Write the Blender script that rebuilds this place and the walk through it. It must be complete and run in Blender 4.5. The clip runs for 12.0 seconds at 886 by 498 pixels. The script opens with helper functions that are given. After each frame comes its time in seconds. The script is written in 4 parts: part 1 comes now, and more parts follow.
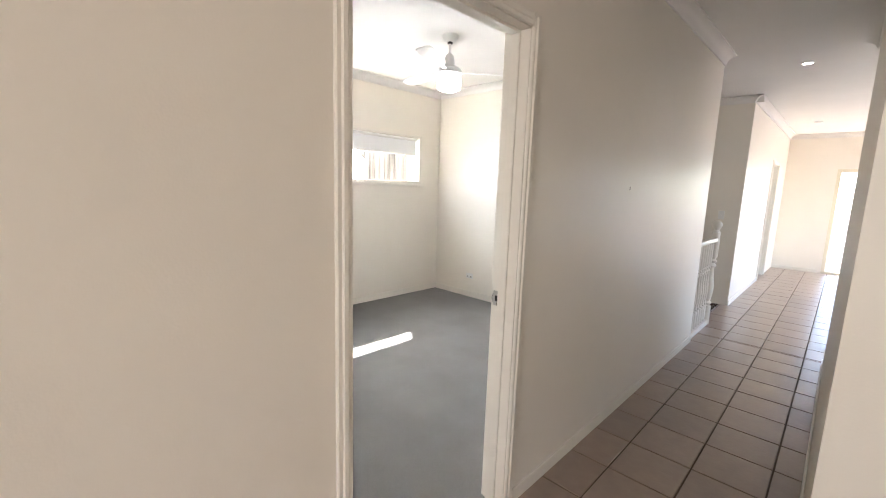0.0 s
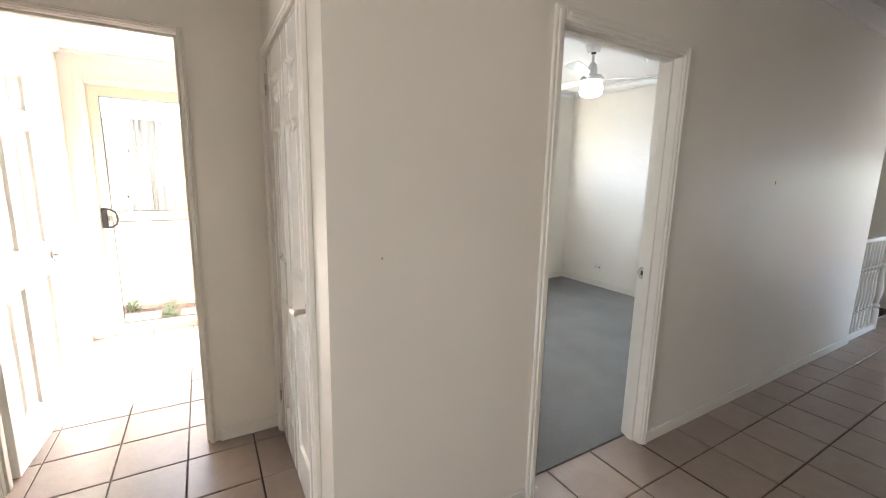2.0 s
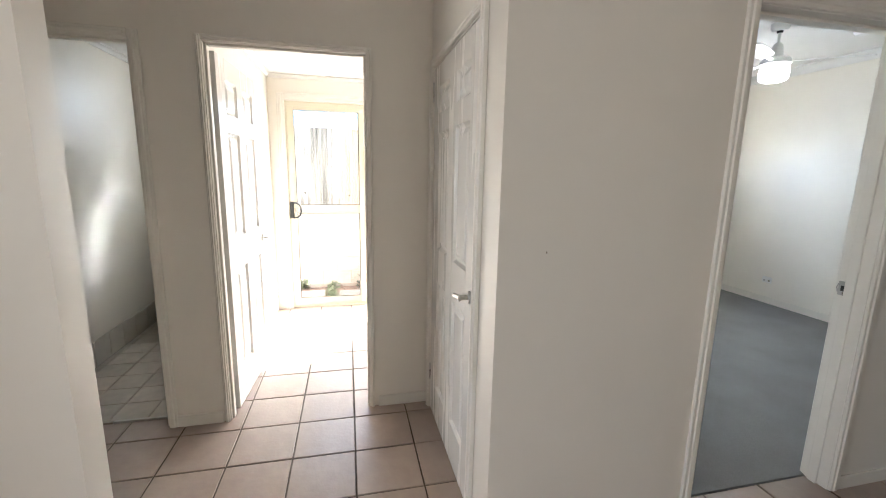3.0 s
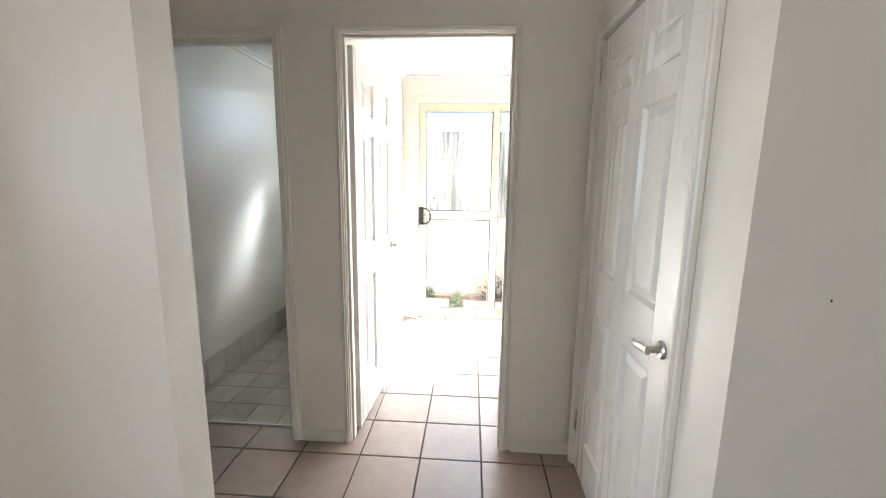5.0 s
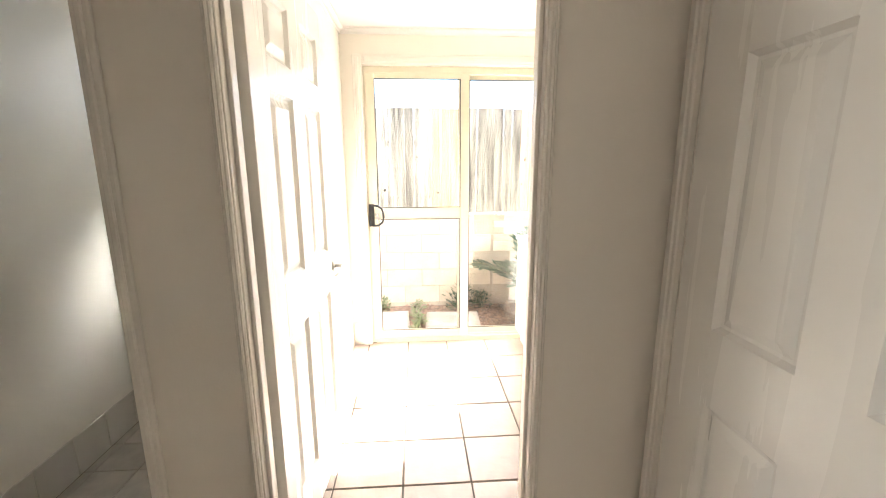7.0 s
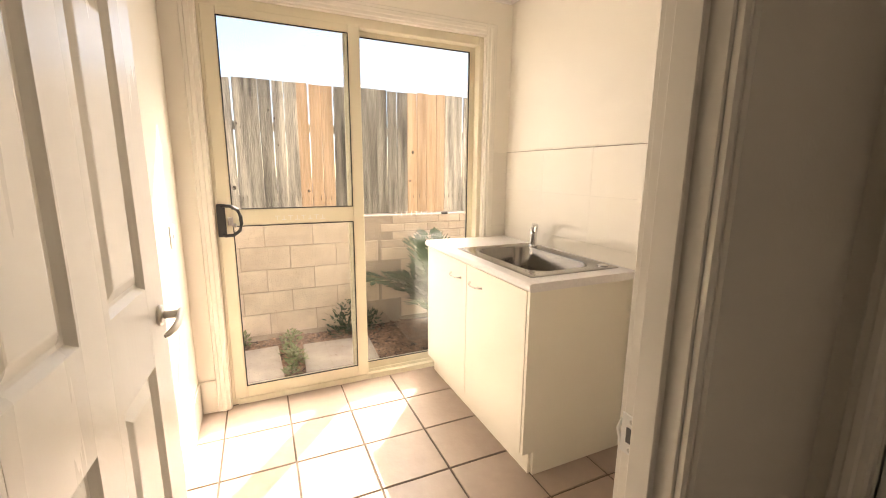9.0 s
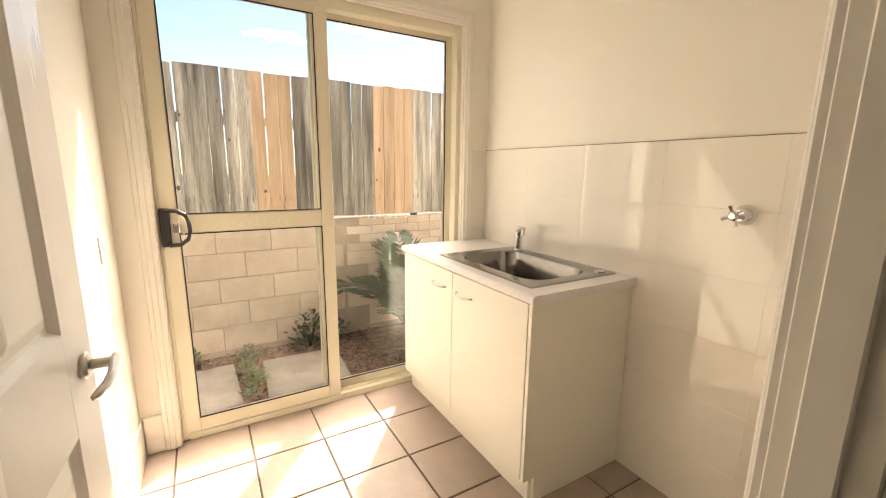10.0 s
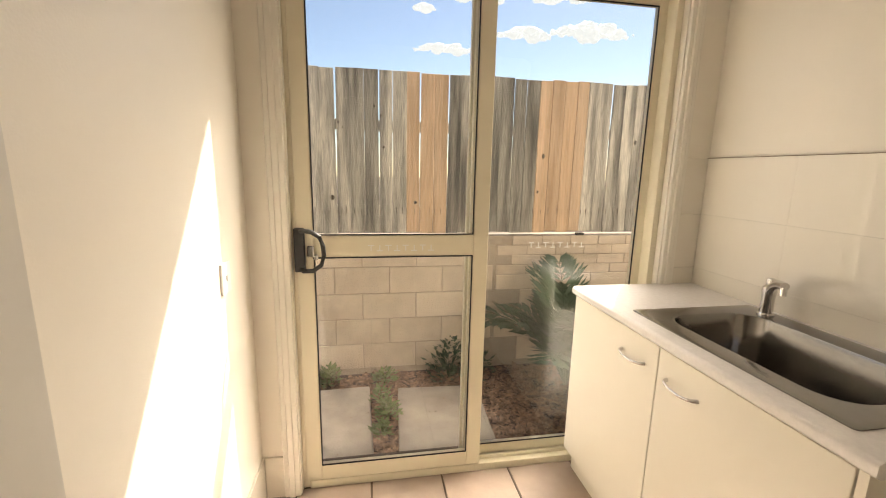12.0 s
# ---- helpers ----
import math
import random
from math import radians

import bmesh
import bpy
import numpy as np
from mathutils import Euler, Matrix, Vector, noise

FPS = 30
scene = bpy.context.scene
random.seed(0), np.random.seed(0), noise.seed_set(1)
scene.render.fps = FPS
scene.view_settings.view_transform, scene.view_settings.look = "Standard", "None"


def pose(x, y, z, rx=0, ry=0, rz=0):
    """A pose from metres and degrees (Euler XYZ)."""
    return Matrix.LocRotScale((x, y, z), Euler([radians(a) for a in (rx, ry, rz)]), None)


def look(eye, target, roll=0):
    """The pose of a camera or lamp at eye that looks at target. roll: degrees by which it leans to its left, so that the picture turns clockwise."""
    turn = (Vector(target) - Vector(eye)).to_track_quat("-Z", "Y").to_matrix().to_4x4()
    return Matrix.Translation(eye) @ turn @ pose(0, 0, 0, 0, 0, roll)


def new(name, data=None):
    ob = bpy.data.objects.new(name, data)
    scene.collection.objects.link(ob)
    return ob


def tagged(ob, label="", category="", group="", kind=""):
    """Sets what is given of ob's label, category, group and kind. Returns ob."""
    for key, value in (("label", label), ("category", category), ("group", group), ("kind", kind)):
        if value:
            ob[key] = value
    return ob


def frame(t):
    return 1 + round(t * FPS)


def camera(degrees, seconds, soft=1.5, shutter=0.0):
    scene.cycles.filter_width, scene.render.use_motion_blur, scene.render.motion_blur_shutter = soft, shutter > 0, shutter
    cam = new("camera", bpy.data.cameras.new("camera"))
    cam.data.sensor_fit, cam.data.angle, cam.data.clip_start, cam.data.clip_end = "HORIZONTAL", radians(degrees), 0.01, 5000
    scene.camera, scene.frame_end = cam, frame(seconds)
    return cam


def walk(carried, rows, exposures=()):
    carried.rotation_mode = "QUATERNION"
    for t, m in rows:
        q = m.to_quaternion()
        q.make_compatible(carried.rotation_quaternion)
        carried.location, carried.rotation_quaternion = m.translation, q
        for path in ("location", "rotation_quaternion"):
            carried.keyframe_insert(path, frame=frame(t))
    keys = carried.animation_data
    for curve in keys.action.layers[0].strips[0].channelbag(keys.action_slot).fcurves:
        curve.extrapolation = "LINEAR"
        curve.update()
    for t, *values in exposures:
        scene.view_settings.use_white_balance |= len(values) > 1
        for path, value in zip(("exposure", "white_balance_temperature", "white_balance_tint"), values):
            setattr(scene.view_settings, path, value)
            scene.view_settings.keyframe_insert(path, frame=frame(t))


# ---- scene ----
cam = camera(94.4, 12.0, soft=1.0)
PATH = [
    (0, (0.356, 0.459, 1.464), (-1.02, 1.879, 1.163), 1.9),
    (0.5, (0.489, 0.316, 1.48), (-0.894, 1.724, 1.16), 2.7),
    (1, (0.557, 0.188, 1.486), (-0.9, 1.517, 1.157), 2.3),
    (1.5, (0.627, -0.014, 1.486), (-0.94, 1.182, 1.15), 1.4),
    (2, (0.654, -0.172, 1.478), (-1.046, 0.825, 1.136), 1.2),
    (2.5, (0.678, -0.266, 1.468), (-1.157, 0.452, 1.123), 1.1),
    (3, (0.686, -0.341, 1.47), (-1.231, 0.106, 1.113), 1.1),
    (3.5, (0.673, -0.383, 1.466), (-1.284, -0.186, 1.104), 1.0),
    (5.5, (0.078, -0.449, 1.446), (-1.889, -0.59, 1.113), 0.7),
    (6, (-0.119, -0.531, 1.455), (-2.09, -0.603, 1.12), 0.5),
    (6.5, (-0.386, -0.534, 1.474), (-2.351, -0.521, 1.098), -0.1),
    (8.5, (-1.266, -0.732, 1.345), (-3.126, -0.098, 0.971), 0.6),
    (9, (-1.438, -0.727, 1.341), (-3.231, 0.076, 0.967), 0.5),
    (9.5, (-1.592, -0.752, 1.349), (-3.317, 0.186, 0.973), 0.6),
    (10, (-1.681, -0.758, 1.345), (-3.376, 0.233, 0.964), 0.7),
    (10.5, (-1.745, -0.749, 1.347), (-3.468, 0.191, 0.963), 1.0),
    (11, (-1.855, -0.688, 1.364), (-3.657, 0.089, 0.98), 1.2),
    (11.5, (-2.019, -0.645, 1.381), (-3.9, -0.082, 0.998), 1.3),
    (12, (-2.241, -0.638, 1.388), (-4.176, -0.295, 1.014), 1.2),
]

walk(cam, [(t, look(eye, target, roll)) for t, eye, target, roll in PATH],
     exposures=[(0.0, 4.0, 6250, 16), (1.0, 3.95, 6200, 15), (2.5, 3.5, 5750, 11), (3.5, 3.4, 5650, 10), (5.5, 3.5, 5400, 8), (6.5, 3.5, 5700, 9),
                (8.5, 2.3, 7500, 18), (9.5, 1.94, 7450, 15), (10.5, 1.7, 7500, 14), (12.0, 1.33, 7450, 13)])

# ---- sky, sun and daylight ----
SUN = Vector((1.0, -0.795, -1.29)).normalized()      # the way the sunlight travels
world = bpy.data.worlds.new("sky")
scene.world = world
world.use_nodes = True
wn = world.node_tree.nodes
sky = wn.new("ShaderNodeTexSky")
sky.sky_type, sky.sun_disc = "NISHITA", False
sky.sun_elevation = math.asin(-SUN.z)
sky.sun_rotation = math.atan2(-SUN.x, -SUN.y)
sky.altitude, sky.dust_density = 1200, 0.6
wn["Background"].inputs["Strength"].default_value = 0.074
world.node_tree.links.new(sky.outputs["Color"], wn["Background"].inputs["Color"])
sun = new("sun", bpy.data.lights.new("sun", "SUN"))
sun.data.energy, sun.data.angle, sun.data.color = 4.4, radians(0.55), (1.0, 0.95, 0.87)
sun.matrix_world = Matrix.Translation((-8, 6, 12)) @ SUN.to_track_quat("-Z", "Y").to_matrix().to_4x4()


def daylight(name, at, way, w, h, watts, tint=(0.92, 0.96, 1.0)):
    """An area lamp in a window or an added opening, for the sky's light outside it."""
    ob = new(name, bpy.data.lights.new(name, "AREA"))
    ob.data.shape, ob.data.size, ob.data.size_y, ob.data.energy, ob.data.color = "RECTANGLE", w, h, watts, tint
    ob.matrix_world = Matrix.Translation(at) @ Vector(way).to_track_quat("-Z", "Y").to_matrix().to_4x4()
    return ob


daylight("daylight_bedroom", (-4.11, 2.95, 1.78), (1, -0.35, -0.4), 1.1, 0.6, 4.8, (0.80, 0.90, 1.0))
daylight("daylight_laundry", (-3.862, -0.15, 1.1), (1, 0, 0), 1.4, 2.0, 2.3, (1.0, 0.95, 0.87))
daylight("daylight_toilet", (-3.944, -1.49, 2.03), (1, -0.2, -0.2), 0.46, 0.54, 0.42, (1.0, 0.99, 0.95))
frosted = daylight("sunlight_toilet", (-3.942, -1.49, 2.23), SUN, 0.44, 0.16, 0.13, (1.0, 0.97, 0.92))   # sun scattered by the frosted pane
frosted.data.spread = radians(15)
# Fill light for the living room, in an unseen opening added to its right wall.
daylight("fill_living", (4.05, 8.4, 1.3), (-1, 0, 0), 3.6, 2.0, 1.8)
# Fill light for the hall, in an unseen opening added to the end wall.
daylight("fill_entry", (1.3, -4.06, 1.5), (0.1, 1, 0), 0.7, 1.0, 5.4, (1.0, 0.95, 0.88))
daylight("daylight_garden_door", (1.25, 11.75, 1.05), (0, -1, 0), 2.0, 1.9, 1.4)


# ---- materials ----
def mat(name, color, rough=0.6, metal=0.0, spec=0.5, vary=0.06, scale=6.0, bump=0.0, bump_scale=60.0, rand=0.0, second=None, mix_scale=2.0, coat=0.0, stretch=(1, 1, 1)):
    """A procedural surface: base colour with stains, grain and relief, and a random shade for each piece."""
    m = bpy.data.materials.new(name)
    m.use_nodes = True
    nt, n, ln = m.node_tree, m.node_tree.nodes, m.node_tree.links
    b = n["Principled BSDF"]
    b.inputs["Roughness"].default_value, b.inputs["Metallic"].default_value = rough, metal
    b.inputs["Specular IOR Level"].default_value, b.inputs["Coat Weight"].default_value = spec, coat
    tc, mp = n.new("ShaderNodeTexCoord"), n.new("ShaderNodeMapping")
    mp.inputs["Scale"].default_value = stretch
    info = n.new("ShaderNodeObjectInfo")
    ln.new(tc.outputs["Object"], mp.inputs["Vector"])
    if rand:
        add = n.new("ShaderNodeVectorMath")
        scl = n.new("ShaderNodeMath"); scl.operation = "MULTIPLY"; scl.inputs[1].default_value = 37.0
        ln.new(info.outputs["Random"], scl.inputs[0])
        ln.new(mp.outputs["Vector"], add.inputs[0]); ln.new(scl.outputs[0], add.inputs[1])
        vec = add.outputs[0]
    else:
        vec = mp.outputs["Vector"]
    tex = n.new("ShaderNodeTexNoise"); tex.inputs["Scale"].default_value = scale; tex.inputs["Detail"].default_value = 5
    big = n.new("ShaderNodeTexNoise"); big.inputs["Scale"].default_value = mix_scale; big.inputs["Detail"].default_value = 3
    ln.new(vec, tex.inputs["Vector"]); ln.new(vec, big.inputs["Vector"])
    mixc = n.new("ShaderNodeMix"); mixc.data_type = "RGBA"
    c2 = second or [c * (1 - 2.5 * vary) for c in color]
    mixc.inputs["A"].default_value, mixc.inputs["B"].default_value = (*color, 1), (*c2, 1)
    ramp = n.new("ShaderNodeMapRange"); ramp.inputs["From Min"].default_value, ramp.inputs["From Max"].default_value = 0.35, 0.7
    ln.new(big.outputs["Fac"], ramp.inputs["Value"]); ln.new(ramp.outputs[0], mixc.inputs["Factor"])
    hsv = n.new("ShaderNodeHueSaturation")
    ln.new(mixc.outputs["Result"], hsv.inputs["Color"])
    val = n.new("ShaderNodeMapRange")
    val.inputs["To Min"].default_value, val.inputs["To Max"].default_value = 1 - vary, 1 + vary
    val.inputs["From Min"].default_value, val.inputs["From Max"].default_value = 0.25, 0.75
    ln.new(tex.outputs["Fac"], val.inputs["Value"])
    if rand:
        rr = n.new("ShaderNodeMapRange"); rr.inputs["To Min"].default_value, rr.inputs["To Max"].default_value = 1 - rand, 1 + rand
        ln.new(info.outputs["Random"], rr.inputs["Value"])
        mul = n.new("ShaderNodeMath"); mul.operation = "MULTIPLY"
        ln.new(rr.outputs[0], mul.inputs[0]); ln.new(val.outputs[0], mul.inputs[1])
        ln.new(mul.outputs[0], hsv.inputs["Value"])
    else:
        ln.new(val.outputs[0], hsv.inputs["Value"])
    ln.new(hsv.outputs["Color"], b.inputs["Base Color"])
    rg = n.new("ShaderNodeMapRange"); rg.inputs["To Min"].default_value, rg.inputs["To Max"].default_value = max(0.02, rough * 0.85), min(1, rough * 1.15)
    ln.new(tex.outputs["Fac"], rg.inputs["Value"]); ln.new(rg.outputs[0], b.inputs["Roughness"])
    if bump:
        fine = n.new("ShaderNodeTexNoise"); fine.inputs["Scale"].default_value = bump_scale; fine.inputs["Detail"].default_value = 3
        ln.new(vec, fine.inputs["Vector"])
        bp = n.new("ShaderNodeBump"); bp.inputs["Strength"].default_value = bump; bp.inputs["Distance"].default_value = 0.01
        ln.new(fine.outputs["Fac"], bp.inputs["Height"]); ln.new(bp.outputs[0], b.inputs["Normal"])
    return m


M = {}
M["wall"] = mat("cream_wall_paint", (0.86, 0.81, 0.72), 0.40, vary=0.015, scale=2.5, mix_scale=0.7, bump=0.05, bump_scale=160)
M["ceiling"] = mat("ceiling_paint", (0.82, 0.80, 0.76), 0.8, vary=0.012, scale=3, bump=0.04, bump_scale=150)
M["trim"] = mat("gloss_trim_paint", (0.83, 0.79, 0.71), 0.40, vary=0.012, scale=9, spec=0.4)
M["door"] = mat("door_paint", (0.83, 0.805, 0.75), 0.27, vary=0.015, scale=8, bump=0.03, bump_scale=60, stretch=(1, 1, 0.06))
M["tile"] = mat("floor_tile", (0.37, 0.287, 0.236), 0.31, spec=0.5, vary=0.07, scale=14, rand=0.06, second=(0.345, 0.272, 0.226), mix_scale=5, bump=0.08, bump_scale=45)
M["grout"] = mat("dark_grout", (0.135, 0.10, 0.075), 0.9, vary=0.2, scale=20, bump=0.3, bump_scale=200)
# Brown that paints in the shadow of the grout line above the wall tiles.
M["edge_shade"] = mat("brown_edge_shade", (0.30, 0.24, 0.18), 0.9, vary=0.15, scale=30)
M["toilet_tile"] = mat("toilet_floor_tile", (0.47, 0.41, 0.335), 0.35, vary=0.08, scale=14, rand=0.08, mix_scale=8)
M["skirt_tile"] = mat("skirting_tile", (0.62, 0.57, 0.50), 0.3, vary=0.04, scale=10, rand=0.04)
M["wall_tile"] = mat("cream_wall_tile", (0.84, 0.79, 0.70), 0.022, spec=0.85, vary=0.01, scale=5, rand=0.01, bump=0.0035, bump_scale=6)
M["carpet"] = mat("grey_carpet", (0.29, 0.283, 0.27), 1.0, spec=0.1, vary=0.14, scale=230, bump=0.9, bump_scale=420, second=(0.25, 0.243, 0.232), mix_scale=2.5)
M["alu"] = mat("primrose_aluminium", (0.76, 0.70, 0.55), 0.3, vary=0.015, scale=5, stretch=(1, 1, 0.2))
M["cabinet"] = mat("cream_laminate", (0.82, 0.78, 0.68), 0.32, vary=0.01, scale=4)
M["bench"] = mat("laminate_benchtop", (0.82, 0.785, 0.77), 0.22, vary=0.025, scale=160, mix_scale=60)
M["steel"] = mat("brushed_steel", (0.30, 0.285, 0.27), 0.17, metal=1.0, vary=0.05, scale=40, bump=0.012, bump_scale=300, stretch=(0.1, 1, 1))
M["chrome"] = mat("chrome", (0.72, 0.71, 0.70), 0.10, metal=1.0, vary=0.02)
M["satin"] = mat("satin_chrome", (0.55, 0.53, 0.50), 0.28, metal=1.0, vary=0.03)
M["knot"] = mat("timber_knot", (0.13, 0.105, 0.085), 0.9, vary=0.3, scale=60)
M["black"] = mat("black_plastic", (0.025, 0.024, 0.023), 0.42, vary=0.1)
M["seal"] = mat("black_rubber", (0.02, 0.02, 0.02), 0.6, vary=0.1)
M["white"] = mat("white_plastic", (0.82, 0.81, 0.78), 0.35, vary=0.01)
M["fence_old"] = mat("weathered_timber", (0.52, 0.475, 0.41), 0.9, vary=0.36, scale=140, rand=0.38, second=(0.115, 0.105, 0.093), mix_scale=13, bump=0.6, bump_scale=150, stretch=(1, 1, 0.09))
M["fence_new"] = mat("new_timber", (0.66, 0.47, 0.32), 0.8, vary=0.16, scale=90, rand=0.14, second=(0.46, 0.30, 0.18), mix_scale=16, bump=0.3, bump_scale=90, stretch=(1, 1, 0.07))
M["block"] = mat("painted_block", (0.64, 0.53, 0.42), 0.9, vary=0.08, scale=12, rand=0.04, second=(0.55, 0.44, 0.34), mix_scale=4, bump=0.5, bump_scale=70)
M["mortar"] = mat("mortar", (0.46, 0.37, 0.29), 0.95, vary=0.12, scale=20, bump=0.4, bump_scale=90)
M["concrete"] = mat("concrete_slab", (0.46, 0.40, 0.335), 0.9, vary=0.12, scale=9, rand=0.05, second=(0.29, 0.25, 0.21), mix_scale=3, bump=0.3, bump_scale=80)
M["soil"] = mat("garden_soil", (0.085, 0.055, 0.04), 1.0, vary=0.35, scale=25, second=(0.06, 0.04, 0.03), mix_scale=9, bump=1.0, bump_scale=60)
M["chip"] = mat("bark_chip", (0.27, 0.165, 0.11), 0.95, vary=0.5, scale=40, second=(0.10, 0.06, 0.04), mix_scale=30, rand=0.3)
M["leaf"] = mat("fern_leaf", (0.05, 0.085, 0.035), 0.55, vary=0.25, scale=8, second=(0.03, 0.055, 0.025))
M["weed"] = mat("weed_leaf", (0.16, 0.22, 0.07), 0.55, vary=0.25, scale=8)
M["timber"] = mat("stair_timber", (0.17, 0.09, 0.05), 0.45, vary=0.15, scale=12, stretch=(1, 0.1, 1), bump=0.1)
M["blind"] = mat("roller_blind", (0.82, 0.83, 0.84), 0.85, vary=0.01)


def glass_material():
    m = bpy.data.materials.new("window_glass")
    m.use_nodes = True
    b = m.node_tree.nodes["Principled BSDF"]
    b.inputs["Base Color"].default_value = (0.97, 0.99, 0.98, 1)
    b.inputs["Roughness"].default_value, b.inputs["Transmission Weight"].default_value, b.inputs["IOR"].default_value = 0.0, 1.0, 1.5
    return m


def glow_material(name, color, strength):
    m = bpy.data.materials.new(name)
    m.use_nodes = True
    b = m.node_tree.nodes["Principled BSDF"]
    b.inputs["Base Color"].default_value = (0.9, 0.9, 0.9, 1)
    b.inputs["Emission Color"].default_value, b.inputs["Emission Strength"].default_value = (*color, 1), strength
    return m


M["glass"] = glass_material()
M["lamp"] = glow_material("lit_opal_globe", (1.0, 0.97, 0.93), 2.0)
M["downlight"] = glow_material("lit_downlight", (1.0, 0.93, 0.82), 3.0)
# The clouds' sunlit white is emitted; the dark base keeps real shading out.
M["cloud"] = glow_material("glowing_cloud", (0.85, 0.93, 1.0), 0.42)
M["cloud"].node_tree.nodes["Principled BSDF"].inputs["Base Color"].default_value = (0.12, 0.12, 0.12, 1)
M["frosted"] = glass_material(); M["frosted"].name = "frosted_glass"
M["frosted"].node_tree.nodes["Principled BSDF"].inputs["Roughness"].default_value = 0.12


# ---- mesh helpers ----
def box(bm, x0, x1, y0, y1, z0, z1, bevel=0.0, seg=1):
    r = bmesh.ops.create_cube(bm, size=1.0, matrix=Matrix.Translation(((x0 + x1) / 2, (y0 + y1) / 2, (z0 + z1) / 2)) @ Matrix.Diagonal((x1 - x0, y1 - y0, z1 - z0, 1)))
    if bevel:
        es = list({e for v in r["verts"] for e in v.link_edges})
        bmesh.ops.bevel(bm, geom=es, offset=bevel, segments=seg, affect="EDGES", profile=0.5)
    return bm


def boxes(*rows, bevel=0.0, seg=1):
    bm = bmesh.new()
    for r in rows:
        box(bm, *r, bevel=bevel, seg=seg)
    return bm


def cyl(bm, a, b, r0, r1=None, n=16):
    a, b = Vector(a), Vector(b)
    d = b - a
    m = Matrix.Translation((a + b) / 2) @ d.to_track_quat("Z", "Y").to_matrix().to_4x4()
    bmesh.ops.create_cone(bm, cap_ends=True, segments=n, radius1=r0, radius2=r0 if r1 is None else r1, depth=d.length, matrix=m)
    return bm


def lathe(bm, at, profile, n=18, axis="Z"):
    """A turned solid: rows of (radius, height) about an upright axis at the place at (or along another axis)."""
    turn = {"Z": Matrix.Identity(4), "Y": Matrix.Rotation(radians(-90), 4, "X"), "X": Matrix.Rotation(radians(90), 4, "Y")}[axis]
    m = Matrix.Translation(at) @ turn
    rings = []
    for r, h in profile:
        rings.append([bm.verts.new(m @ Vector((r * math.cos(2 * math.pi * k / n), r * math.sin(2 * math.pi * k / n), h))) for k in range(n)])
    for a, b in zip(rings, rings[1:]):
        for k in range(n):
            bm.faces.new((a[k], a[(k + 1) % n], b[(k + 1) % n], b[k]))
    bm.faces.new(rings[0][::-1]); bm.faces.new(rings[-1])
    return bm


def tube(bm, pts, radii, n=10, flat=1.0):
    """A bent round bar through points, with a radius at each; flat squeezes it across."""
    pts = [Vector(p) for p in pts]
    rings = []
    for i, p in enumerate(pts):
        d = (pts[min(i + 1, len(pts) - 1)] - pts[max(i - 1, 0)]).normalized()
        up = Vector((0, 0, 1)) if abs(d.z) < 0.9 else Vector((1, 0, 0))
        s = d.cross(up).normalized(); u = s.cross(d)
        r = radii[i] if isinstance(radii, (list, tuple)) else radii
        rings.append([bm.verts.new(p + s * r * flat * math.cos(2 * math.pi * k / n) + u * r * math.sin(2 * math.pi * k / n)) for k in range(n)])
    for a, b in zip(rings, rings[1:]):
        for k in range(n):
            bm.faces.new((a[k], a[(k + 1) % n], b[(k + 1) % n], b[k]))
    bm.faces.new(rings[0][::-1]); bm.faces.new(rings[-1])
    return bm


def mesh_of(name, bm, material, smooth=False):
    bmesh.ops.recalc_face_normals(bm, faces=bm.faces)
    me = bpy.data.meshes.new(name)
    bm.to_mesh(me); bm.free()
    me.materials.append(material)
    if smooth:
        for p in me.polygons:
            p.use_smooth = True
        me.set_sharp_from_angle(angle=radians(38))
    return me


def part(name, bm, material, parent=None, label="", smooth=False):
    ob = new(name, mesh_of(name, bm, material, smooth))
    if parent:
        ob.parent = parent
    return tagged(ob, label)


def thing(name, label, category, group="", at=(0, 0, 0), rz=0.0):
    ob = new(name)
    ob.empty_display_size = 0.1
    ob.matrix_basis = pose(*at, 0, 0, rz)
    return tagged(ob, label, category, group)


def structure(name, bm, material, label, category, smooth=False):
    ob = new(name, mesh_of(name, bm, material, smooth))
    return tagged(ob, label, category, kind="structure")

# ---- the large structure ----
CEIL, LOW = 2.72, 2.42                       # hall and bedroom; laundry and toilet
XA, XAB = -0.60, -0.71                       # hall wall with the bedroom door
XB, XBB = -1.765, -1.850                     # back wall of the nook with two doorways
XS, XSO = -3.87, -4.09                       # outer wall with the sliding door
YL, YR = -1.10, 0.83                         # laundry's side walls

structure("wall_hall_bedroom", boxes(
    (XAB, XA, 0.15, 1.067, -0.05, CEIL), (XAB, XA, 1.908, 5.07, -0.05, CEIL), (XAB, XA, 1.067, 1.908, 2.098, CEIL)), M["wall"], "cream painted hall wall beside the bedroom doorway", "wall")
structure("wall_hall_entry", boxes((-0.718, XA, -4.0, -1.122, -0.05, CEIL)), M["wall"], "cream painted wall stub at the nook", "wall")
structure("wall_linen", boxes(
    (-0.808, XAB, 0.15, 0.25, -0.05, CEIL), (XB, -1.698, 0.15, 0.25, -0.05, CEIL), (-1.698, -0.808, 0.15, 0.25, 2.065, CEIL)), M["wall"], "cream painted wall round the linen cupboard door", "wall")
